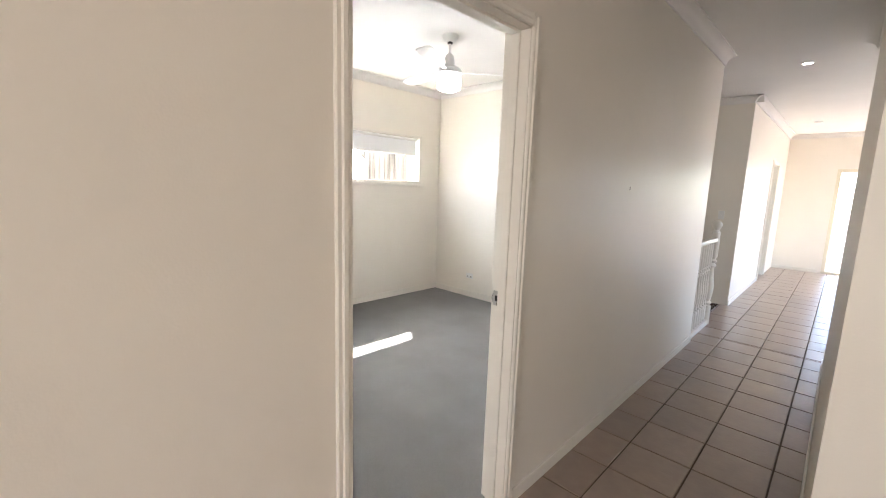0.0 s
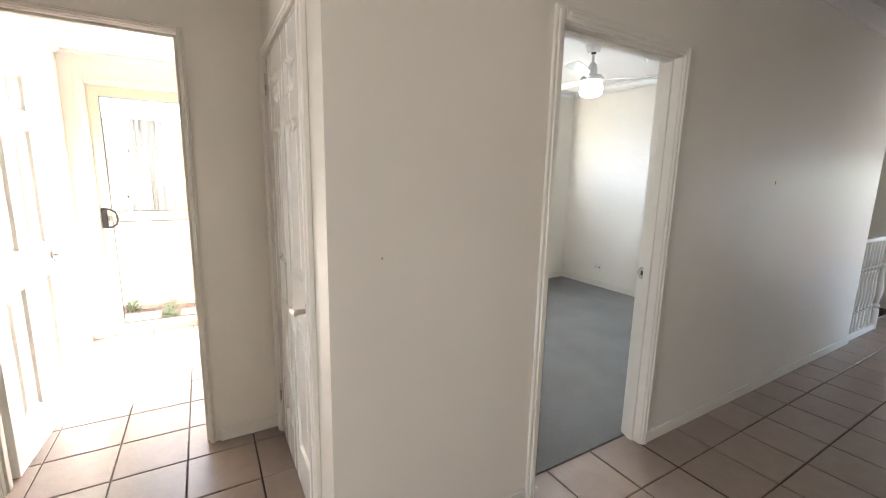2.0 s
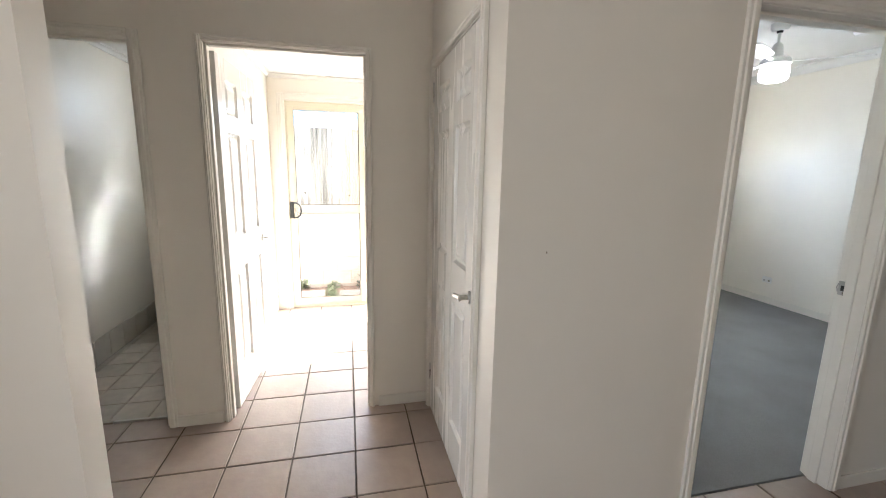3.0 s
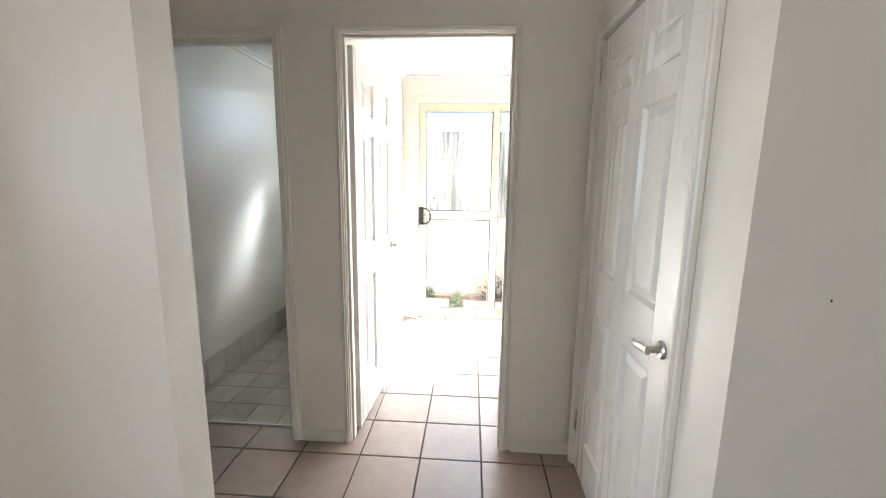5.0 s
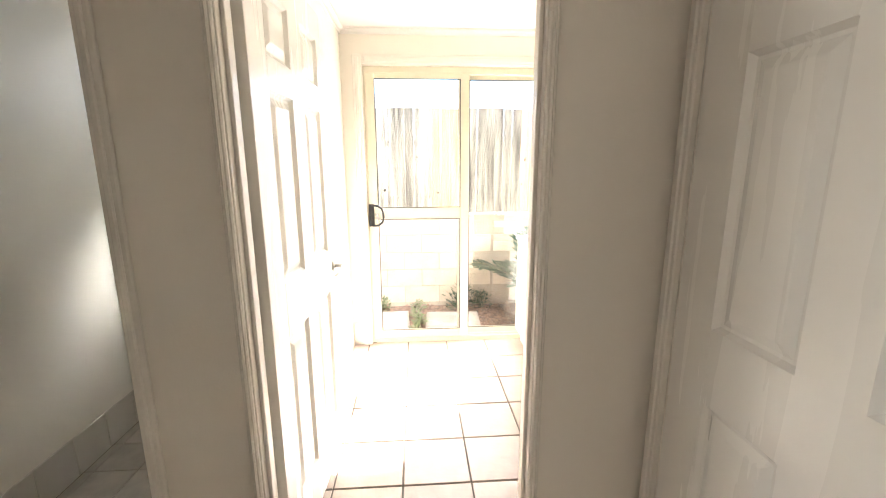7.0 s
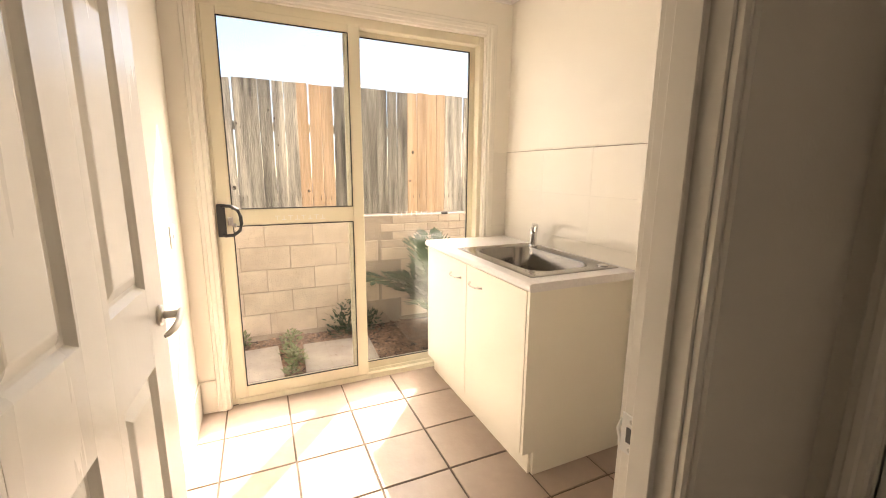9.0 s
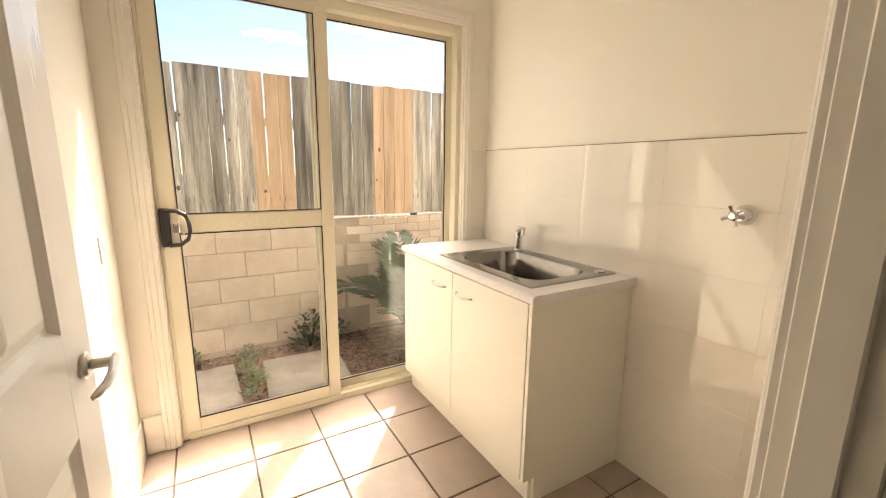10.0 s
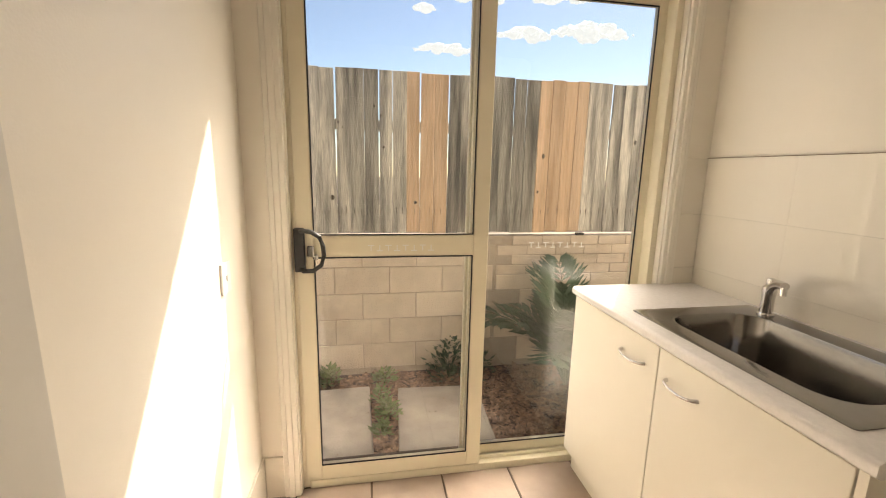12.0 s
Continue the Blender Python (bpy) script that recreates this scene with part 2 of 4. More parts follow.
structure("wall_nook_back", boxes(
    (XBB, XB, -2.4, -2.12, -0.05, CEIL), (XBB, XB, -1.357, -1.063, -0.05, CEIL), (XBB, XB, -0.21, 0.93, -0.05, CEIL),
    (XBB, XB, -2.12, -1.357, 2.11, CEIL), (XBB, XB, -1.063, -0.21, 2.135, CEIL)), M["wall"], "cream painted wall with the laundry and toilet doorways", "wall")
structure("wall_nook_side", boxes((XB, -0.718, -2.4, -2.3, -0.05, CEIL)), M["wall"], "cream painted end wall of the nook", "wall")
structure("wall_laundry_left", boxes((XS, XBB, -1.2, YL, -0.05, LOW)), M["wall"], "cream painted laundry wall lit by the sun", "wall")
structure("wall_laundry_tiled", boxes((XS, XBB, YR + 0.008, 0.93, -0.05, LOW + 0.3)), M["wall"], "cream painted laundry wall above glossy tiles", "wall")
structure("wall_outer", boxes(
    (XSO, XS, -2.4, -1.76, -0.3, CEIL), (XSO, XS, -1.76, -1.22, -0.3, 1.72), (XSO, XS, -1.76, -1.22, 2.34, CEIL), (XSO, XS, -1.22, -0.945, -0.3, CEIL),
    (XSO, XS, -0.945, 0.65, 2.175, CEIL), (XSO, XS, -0.945, 0.65, -0.3, -0.012), (XSO, XS, 0.65, 2.45, -0.3, CEIL),
    (XSO, XS + 0.08, 2.45, 4.27, -0.3, 1.49), (XSO, XS + 0.08, 2.45, 4.27, 2.11, CEIL), (XSO, XS + 0.08, 4.27, 4.74, -0.3, CEIL)), M["wall"], "cream painted outer wall with the sliding door", "wall")
structure("wall_toilet_left", boxes((XS, XBB, -2.30, -2.20, -0.05, CEIL)), M["wall"], "cream painted toilet wall with a streak of sunlight", "wall")
structure("wall_linen_back", boxes((XBB, XAB, 0.93, 1.0, -0.05, CEIL)), M["wall"], "cream painted bedroom side wall", "wall")
structure("wall_bedroom_far", boxes((XS, XAB, 4.60, 4.70, -0.05, CEIL)), M["wall"], "white-lit cream bedroom wall with a power point", "wall")
structure("wall_bedroom_near", boxes((XS + 0.08, XBB, 0.93, 1.0, -0.05, CEIL)), M["wall"], "cream painted bedroom side wall", "wall")
structure("wall_hall_right", boxes((0.39, 0.50, 1.89, 5.3, -0.05, CEIL)), M["wall"], "cream painted hall wall with a skirting board", "wall")
structure("wall_entry_return", boxes((0.50, 2.75, 1.89, 2.0, -0.05, CEIL)), M["wall"], "cream painted entry wall with a light switch", "wall")
# The second, short piece is added out of view to keep lamp light off the stub.
structure("wall_entry_side_and_light_block", boxes((2.65, 2.75, -4.0, 1.89, -0.05, CEIL), (XA, 0.12, -2.4, -2.3, -0.05, CEIL)), M["wall"], "unseen cream wall added to close the entry and shape its light", "wall")
# The gap in this unseen wall is added only to hold the fill lamp.
structure("wall_entry_end", boxes((-0.735, 0.9, -4.1, -4.0, -0.05, CEIL), (1.7, 2.75, -4.1, -4.0, -0.05, CEIL), (0.9, 1.7, -4.1, -4.0, 2.05, CEIL), (0.9, 1.7, -4.1, -4.0, -0.05, 0.95)), M["wall"], "unseen cream wall added to close the entry and shape its light", "wall")
structure("wall_stair_far", boxes((-3.0, -0.62, 7.03, 7.14, -1.4, CEIL)), M["wall"], "shaded cream wall beyond the stairwell", "wall")
structure("wall_living_left", boxes((-0.73, -0.62, 7.14, 9.45, -0.05, CEIL), (-0.73, -0.62, 10.25, 11.5, -0.05, CEIL), (-0.73, -0.62, 9.45, 10.25, 2.06, CEIL), (-1.4, -1.3, 9.3, 10.4, -0.05, CEIL), (-1.4, -0.73, 9.3, 9.4, -0.05, CEIL), (-1.4, -0.73, 10.3, 10.4, -0.05, CEIL)), M["wall"], "sunlit cream living room wall with a doorway", "wall")
structure("wall_living_end", boxes((-0.73, 0.16, 11.5, 11.62, -0.05, CEIL), (2.2, 4.2, 11.5, 11.62, -0.05, CEIL), (0.16, 2.2, 11.5, 11.62, 2.04, CEIL)), M["wall"], "cream end wall with a glass door", "wall")
# Closing wall out of view; its wide opening is added to let light in.
structure("wall_living_right", boxes((4.0, 4.12, 5.2, 6.5, -0.05, CEIL), (4.0, 4.12, 10.3, 11.5, -0.05, CEIL), (4.0, 4.12, 6.5, 10.3, -0.05, 0.3), (4.0, 4.12, 6.5, 10.3, 2.3, CEIL)), M["wall"], "plain cream wall closing the living room", "wall")
structure("wall_living_near", boxes((0.50, 4.12, 5.2, 5.3, -0.05, CEIL)), M["wall"], "plain cream wall closing the living room", "wall")
structure("wall_stair_side", boxes((-3.0, XAB, 4.97, 5.07, -1.4, CEIL)), M["wall"], "plain cream stairwell wall", "wall")
structure("wall_stair_end", boxes((-3.1, -3.0, 4.97, 7.14, -1.4, CEIL)), M["wall"], "plain cream stairwell wall", "wall")
structure("ceiling_hall", boxes((-4.2, 4.2, 0.99, 11.7, CEIL, CEIL + 0.1), (-1.9, 4.2, -4.2, 0.99, CEIL, CEIL + 0.1)), M["ceiling"], "matt white plaster ceiling", "ceiling")
structure("ceiling_laundry", boxes((XSO, XBB, -2.3, 0.93, LOW, LOW + 0.1)), M["ceiling"], "matt white plaster laundry ceiling", "ceiling")
structure("roof_eave", boxes((-4.19, -4.09, -3.2, 5.4, 2.68, 2.80), (-4.21, -4.19, -3.2, 5.4, 2.66, 2.82)), M["trim"], "painted eave along the house", "eave")
structure("floor_slab", boxes((-4.09, -0.64, -2.4, 4.95, -0.3, -0.006), (-0.64, 4.2, -4.1, 11.7, -0.3, -0.006), (-1.4, -0.64, 7.03, 11.7, -0.3, -0.006)), M["grout"], "dark brown grout bed between floor tiles", "floor")
structure("floor_carpet", boxes((XS, -0.70, 1.0, 4.60, -0.006, 0.006), (XBB, -0.70, 0.9, 1.0, -0.006, 0.006)), M["carpet"], "dark grey loop pile bedroom carpet", "carpet")


def strip(rows, name, label, category="skirting board", material=None):
    return structure(name, boxes(*rows, bevel=0.003), material or M["trim"], label, category)


SK = 0.068
strip([(XA, XA + 0.012, 1.948, 5.06, -0.005, SK), (XA, XA + 0.012, 0.15, 1.027, -0.005, SK)], "baseboard_hall", "low white-painted skirting board in the hall")
strip([(XA, XA + 0.012, -4.0, -1.122, -0.005, SK), (-0.718, XA, -1.122, -1.110, -0.005, SK)], "baseboard_entry", "low white-painted skirting board")
strip([(0.378, 0.39, 1.89, 5.3, -0.005, SK), (0.378, 2.65, 1.878, 1.89, -0.005, SK)], "baseboard_right", "low white-painted skirting board")
strip([(XB, XB + 0.012, -0.175, 0.15, -0.005, SK), (XB, XB + 0.012, -1.33, -1.085, -0.005, SK), (-0.779, XA, 0.138, 0.15, -0.005, SK)], "baseboard_nook", "low white-painted skirting board in the nook")
strip([(XS + 0.08, XS + 0.092, 1.0, 4.60, -0.005, 0.08), (XS + 0.092, XAB, 4.588, 4.60, -0.005, 0.08)], "baseboard_bedroom", "white-painted bedroom skirting board")
strip([(-0.62, -0.608, 7.03, 9.41, -0.005, SK), (-0.608, 0.1, 11.488, 11.5, -0.005, SK)], "baseboard_living", "low white-painted skirting board")


def cove(bm, a, b, drop=0.085, inset=(0, 1)):
    """A plaster cornice from a to b, along the top of a wall whose room lies on the side inset."""
    n = Vector((inset[0], inset[1], 0))
    prof = [(0, 0), (0, -drop), (0.012, -drop)] + [(drop - (drop - 0.012) * math.cos(k * math.pi / 10), -drop + (drop - 0.012) * math.sin(k * math.pi / 10)) for k in range(1, 5)] + [(drop, -0.012), (drop, 0)]
    ends = []
    for p in (Vector(a), Vector(b)):
        ends.append([bm.verts.new(p + n * u + Vector((0, 0, w))) for u, w in prof])
    k = len(prof)
    for i in range(k):
        bm.faces.new((ends[0][i], ends[0][(i + 1) % k], ends[1][(i + 1) % k], ends[1][i]))
    bm.faces.new(ends[0][::-1]); bm.faces.new(ends[1])


bm = bmesh.new()
cove(bm, (XA, 0.15, CEIL), (XA, 5.07, CEIL), inset=(1, 0)); cove(bm, (XA, -4, CEIL), (XA, -1.122, CEIL), inset=(1, 0))
cove(bm, (0.39, 1.8, CEIL), (0.39, 5.3, CEIL), inset=(-1, 0)); cove(bm, (0.31, 1.89, CEIL), (2.65, 1.89, CEIL), inset=(0, -1))
cove(bm, (-3, 7.03, CEIL), (-0.535, 7.03, CEIL), inset=(0, -1)); cove(bm, (-0.62, 6.945, CEIL), (-0.62, 11.5, CEIL), inset=(1, 0))
cove(bm, (-0.62, 11.5, CEIL), (4, 11.5, CEIL), inset=(0, -1)); cove(bm, (XB, -2.3, CEIL), (XB, 0.15, CEIL), inset=(1, 0))
cove(bm, (XB, 0.15, CEIL), (XA + 0.085, 0.15, CEIL), inset=(0, -1)); cove(bm, (-3.0, 5.07, CEIL), (XA, 5.07, CEIL), inset=(0, 1))
cove(bm, (XS + 0.08, 1.0, CEIL), (XS + 0.08, 4.60, CEIL), inset=(1, 0)); cove(bm, (XS + 0.08, 4.60, CEIL), (XAB, 4.60, CEIL), inset=(0, -1))
structure("trim_cornice", bm, M["ceiling"], "white plaster cove cornice", "cornice", True)
bm = bmesh.new()
cove(bm, (XS, YL, LOW), (XS, YR, LOW), 0.04, (1, 0)); cove(bm, (XS, YL, LOW), (XBB, YL, LOW), 0.04, (0, 1)); cove(bm, (XS, YR, LOW), (XBB, YR, LOW), 0.04, (0, -1))
cove(bm, (XS, -2.20, LOW), (XBB, -2.20, LOW), 0.04, (0, 1))
structure("trim_cornice_laundry", bm, M["ceiling"], "small white plaster cornice", "cornice", True)


def architrave(bm, axis, face, side, a, b, top, w=0.06, d=0.016):
    """Moulded casing round an opening from a to b in a wall face across the given axis; side is the way the room lies."""
    e = 0.004
    for lo, hi, z0, z1 in ((a - w, a - e, 0, top + w), (b + e, b + w, 0, top + w), (a - e, b + e, top + e, top + w)):
        for dd, g in ((d, 0.0), (d + 0.006, w * 0.28)):
            u, v, t1 = lo + g, hi - g, z1
            z00 = z0 if z0 == 0 else z0 + g
            z11 = t1 - g if z0 else t1 - (g if g else 0)
            n0, n1 = sorted((face, face + side * dd))
            if axis == "x":
                box(bm, n0, n1, u, v, z00, z11, bevel=0.004)
            else:
                box(bm, u, v, n0, n1, z00, z11, bevel=0.004)


def door_frame(name, axis, f0, f1, a, b, top, label, w=0.06, stop=0.6, depth=0.016):
    """Jambs, head and stop of a doorway that goes through a wall from face f0 to f1, with its casings."""
    bm = bmesh.new()
    t = 0.018
    lo, hi = min(f0, f1) - 0.003, max(f0, f1) + 0.003
    for u0, u1, z0, z1 in ((a - t, a, 0, top), (b, b + t, 0, top), (a - t, b + t, top, top + t)):
        box(bm, *((lo, hi, u0, u1) if axis == "x" else (u0, u1, lo, hi)), z0, z1, bevel=0.002)
    s0 = lo + (hi - lo) * stop
    for u0, u1, z0, z1 in ((a, a + 0.012, 0, top), (b - 0.012, b, 0, top), (a + 0.012, b - 0.012, top - 0.012, top)):
        box(bm, *((s0 - 0.02, s0 + 0.02, u0, u1) if axis == "x" else (u0, u1, s0 - 0.02, s0 + 0.02)), z0, z1, bevel=0.002)
    ob = structure(name, bm, M["trim"], label, "door frame")
    bm = bmesh.new()
    architrave(bm, axis, max(f0, f1), 1, a, b, top, w, depth)
    architrave(bm, axis, min(f0, f1), -1, a, b, top, w, depth)
    part("architrave", bm, M["trim"], ob)
    return ob


bed_frame = door_frame("door_frame_bedroom", "x", XAB, XA, 1.085, 1.89, 2.08, "cream gloss frame of the bedroom doorway", 0.056, 0.45)
laundry_frame = door_frame("door_frame_laundry", "x", XBB, XB, -1.045, -0.228, 2.115, "cream gloss frame of the laundry doorway", 0.03, 0.48)
toilet_frame = door_frame("door_frame_toilet", "x", XBB, XB, -2.10, -1.375, 2.092, "cream gloss frame of the toilet doorway", 0.05, 0.62)
linen_frame = door_frame("door_frame_linen", "y", 0.25, 0.15, -1.68, -0.826, 2.05, "cream gloss frame of the linen cupboard", 0.05, 0.7, 0.022)
living_frame = door_frame("door_frame_living", "x", -0.73, -0.62, 9.47, 10.23, 2.04, "cream frame of a living room doorway", 0.06)

# sliding door casing and window trims
bm = bmesh.new()
architrave(bm, "x", XS, 1, -0.945, 0.65, 2.175, 0.07)
structure("trim_slider", bm, M["trim"], "cream moulded casing round the sliding door", "architrave")


# ---- doors ----
def lever(parent, at, side, way):
    """A satin lever handle on a round rose; side: the way it stands out (y), way: the way the lever points (x)."""
    x, y, z = at
    h = part("handle", lathe(bmesh.new(), (x, y, z), [(0.027, 0), (0.027, 0.006 * 1), (0.022, 0.011), (0.012, 0.012)], 24, "Y") if side > 0 else
             lathe(bmesh.new(), (x, y, z), [(0.027, 0), (0.027, -0.006), (0.022, -0.011), (0.012, -0.012)], 24, "Y"), M["satin"], parent, "satin chrome lever handle", True)
    bm = tube(bmesh.new(), [(x, y + side * 0.008, z), (x, y + side * 0.03, z), (x, y + side * 0.05, z)], [0.0105, 0.0105, 0.0115], 14)
    tube(bm, [(x - way * 0.012, y + side * 0.047, z), (x + way * 0.02, y + side * 0.05, z - 0.001), (x + way * 0.05, y + side * 0.053, z - 0.006), (x + way * 0.078, y + side * 0.050, z - 0.012), (x + way * 0.102, y + side * 0.043, z - 0.016), (x + way * 0.112, y + side * 0.037, z - 0.018)], [0.013, 0.0125, 0.0115, 0.0105, 0.009, 0.005], 14, 0.62)
    part("lever", bm, M["satin"], h, "", True)
    return h


def hinge(parent, x, y, z):
    bm = cyl(bmesh.new(), (x, y, z - 0.05), (x, y, z + 0.05), 0.007, n=10)
    for k in (-0.052, 0.046):
        cyl(bm, (x, y, z + k), (x, y, z + k + 0.006), 0.009, n=10)
    return part("hinge", bm, M["satin"], parent, "worn steel butt hinge", True)


def panel_door(name, label, width, height, at, rz, handles, hinge_side=-1):
    """A moulded six-panel door leaf, hinged at its origin, running along +x, 35 mm thick about y = 0."""
    d = thing(name, label, "door", at=at, rz=rz)
    st, mid, th = 0.135, 0.128, 0.0175
    pw = (width - 2 * st - mid) / 2
    zs = ((0.215, 0.865), (1.06, 1.69), (1.79, height - 0.115))
    bm = bmesh.new()
    box(bm, 0, st, -th, th, 0.008, height, 0.0015); box(bm, width - st, width, -th, th, 0.008, height, 0.0015)
    box(bm, st + pw, st + pw + mid, -th, th, 0.008, height)
    for x0 in (st, st + pw + mid):
        for z0, z1 in ((0.008, zs[0][0]), (zs[0][1], zs[1][0]), (zs[1][1], zs[2][0]), (zs[2][1], height)):
            box(bm, x0, x0 + pw, -th, th, z0, z1)
    part("leaf", bm, M["door"], d)
    for x0 in (st, st + pw + mid):
        for z0, z1 in zs:
            bm = bmesh.new()
            for s in (-1, 1):
                loops = []
                for g, y in ((0.0, th), (0.004, th - 0.005), (0.012, th - 0.0135), (0.020, th - 0.0145), (0.044, th - 0.004), (0.049, th - 0.003)):
                    loops.append([bm.verts.new((x, s * y, z)) for x, z in ((x0 + g, z0 + g), (x0 + pw - g, z0 + g), (x0 + pw - g, z1 - g), (x0 + g, z1 - g))])
                for a, b in zip(loops, loops[1:]):
                    for k in range(4):
                        bm.faces.new((a[k], a[(k + 1) % 4], b[(k + 1) % 4], b[k]))
                bm.faces.new(loops[-1])
            part("panel", bm, M["door"], d)
    for side in handles:
        lever(d, (width - 0.058, side * th, 0.97), side, -1)
    for z in (0.25, height - 0.12):
        hinge(d, -0.004, hinge_side * (th + 0.001), z)
    return d


panel_door("linen_door", "closed white six-panel linen cupboard door with lever handle", 0.846, 2.04, (-1.676, 0.1625, 0), 0, (-1,), -1)
panel_door("laundry_door", "white six-panel laundry door standing open against the wall", 0.825, 2.10, (-1.885, -1.040, 0), 180 - 3.0, (-1, 1), 1)

# ---- sliding door ----
def slider():
    s = tagged(new("door_sliding"), "closed primrose aluminium sliding glass door with black latch", "sliding door", kind="structure")
    x0, x1 = -4.02, -3.90
    part("frame", boxes((x0, x1, -0.945, -0.915, 0, 2.175), (x0, x1, 0.62, 0.65, 0, 2.175), (x0, x1, -0.915, 0.615, 2.125, 2.175), (x0, x1, -0.915, 0.615, -0.012, 0.03), (x1 - 0.035, x1 - 0.028, -0.915, 0.615, 0.03, 0.05), (x0 + 0.03, x0 + 0.037, -0.915, 0.615, 0.03, 0.05), bevel=0.002), M["alu"], s)

    def leaf(name, x, a, b, rails, st, label):
        t = 0.016
        p = part(name, boxes((x - t, x + t, a, a + st, 0.035, 2.13), (x - t, x + t, b - st, b, 0.035, 2.13), *[(x - t, x + t, a + st, b - st, r0, r1) for r0, r1 in rails], bevel=0.003), M["alu"], s, label)
        for (r0, r1), (q0, q1) in zip(rails, rails[1:]):
            part("pane", boxes((x - 0.0025, x + 0.0025, a + st - 0.004, b - st + 0.004, r1 - 0.004, q0 + 0.004)), M["glass"], p, "clear glass pane")
            g = 0.005
            part("seal", boxes((x + t - 0.003, x + t + 0.0012, a + st, a + st + g, r1, q0), (x + t - 0.003, x + t + 0.0012, b - st - g, b - st, r1, q0), (x + t - 0.003, x + t + 0.0012, a + st + g, b - st - g, r1, r1 + g), (x + t - 0.003, x + t + 0.0012, a + st + g, b - st - g, q0 - g, q0)), M["seal"], p, "black rubber glazing seal")
        return p

    move = leaf("sliding_panel", -3.912, -0.930, -0.150, [(0.035, 0.105), (1.04, 1.128), (2.088, 2.13)], 0.066, "sliding panel with a mid rail")
    fixed = leaf("fixed_panel", -3.978, -0.215, 0.655, [(0.035, 0.085), (2.095, 2.13)], 0.075, "fixed panel")
    up = boxes((0, 0.0006, -0.013, 0.013, 0.009, 0.013), (0, 0.0006, -0.002, 0.002, -0.012, 0.009))
    down = boxes((0, 0.0006, -0.013, 0.013, -0.013, -0.009), (0, 0.0006, -0.002, 0.002, -0.009, 0.012))
    marks = [mesh_of("marker", up, M["white"]), mesh_of("marker", down, M["white"])]
    for owner, x, y0, z, n in ((fixed, -3.9752, 0.075, 1.066, 8), (move, -3.8955, -0.640, 1.075, 8)):
        for k in range(n):
            ob = new("marker", marks[k % 2])
            ob.parent = owner
            ob.location = (x, y0 + 0.035 * k, z)
    # Fin added outside the meeting stiles to widen their shadow on the floor.
    part("shadow_fin", boxes((-4.022, -3.9945, -0.225, -0.195, 0.035, 2.12), bevel=0.002), M["alu"], s)
    bm = boxes((-3.897, -3.876, -0.935, -0.895, 0.985, 1.16), bevel=0.004)
    part("latch", bm, M["black"], move, "black plastic latch body")
    bm = tube(bmesh.new(), [(-3.895, -0.915, 1.145), (-3.862, -0.90, 1.152), (-3.848, -0.865, 1.15), (-3.846, -0.835, 1.13), (-3.846, -0.822, 1.095), (-3.846, -0.82, 1.06), (-3.846, -0.83, 1.02), (-3.848, -0.86, 0.997), (-3.862, -0.90, 0.993), (-3.895, -0.915, 1.0)], 0.009, 10)
    part("pull", bm, M["black"], move, "black D-shaped pull handle", True)
    part("snib", boxes((-3.89, -3.872, -0.885, -0.86, 1.045, 1.09), (-3.89, -3.876, -0.865, -0.845, 1.035, 1.055), bevel=0.003), M["chrome"], move, "small chrome key lock")
    for ob in s.children_recursive:
        if ob.name.startswith("pane"):
            ob.visible_shadow = False
    return s


slider()

# bedroom window: white frame, glass and a half-drawn roller blind
win = tagged(new("window_bedroom"), "wide high bedroom window with a half-drawn white blind", "window", kind="structure")
part("window_frame", boxes((-4.0, -3.79, 2.45, 2.49, 1.49, 2.11), (-4.0, -3.79, 4.23, 4.27, 1.49, 2.11), (-4.0, -3.79, 2.49, 4.23, 1.49, 1.52), (-4.0, -3.79, 2.49, 4.23, 2.08, 2.11), (-3.96, -3.93, 3.33, 3.37, 1.52, 2.08), bevel=0.002), M["trim"], win)
bm = bmesh.new(); box(bm, -3.79, -3.772, 2.40, 4.32, 1.452, 1.492, 0.003)
part("window_sill", bm, M["trim"], win)
for a, b in ((2.49, 3.33), (3.37, 4.23)):
    part("pane", boxes((-3.948, -3.944, a, b, 1.52, 2.08)), M["glass"], win).visible_shadow = False
blind = thing("roller_blind", "white roller blind half drawn over the window", "blind")
part("fabric", boxes((-3.835, -3.833, 2.52, 4.20, 1.87, 2.07)), M["blind"], blind)
part("bottom_bar", boxes((-3.842, -3.826, 2.52, 4.20, 1.855, 1.873), bevel=0.003), M["white"], blind)
part("roll", cyl(bmesh.new(), (-3.83, 2.51, 2.06), (-3.83, 4.21, 2.06), 0.018, n=14), M["white"], blind, "", True)

# toilet window
win = tagged(new("window_toilet"), "small frosted toilet window", "window", kind="structure")
part("window_frame", boxes((-4.0, -3.9, -1.76, -1.735, 1.72, 2.34), (-4.0, -3.9, -1.245, -1.22, 1.72, 2.34), (-4.0, -3.9, -1.735, -1.245, 1.72, 1.745), (-4.0, -3.9, -1.735, -1.245, 2.315, 2.34), bevel=0.002), M["alu"], win)
part("pane", boxes((-3.952, -3.947, -1.735, -1.245, 1.745, 2.315)), M["frosted"], win)

# living room glass door
gd = tagged(new("door_garden"), "pale framed glass door to the garden", "glass door", kind="structure")
part("frame", boxes((0.16, 0.22, 11.5, 11.6, 0, 2.04), (2.14, 2.2, 11.5, 11.6, 0, 2.04), (0.22, 2.14, 11.5, 11.6, 1.98, 2.04), (0.22, 2.14, 11.5, 11.6, 0, 0.05), (1.2, 1.27, 11.52, 11.58, 0.05, 1.98), bevel=0.003), M["alu"], gd)
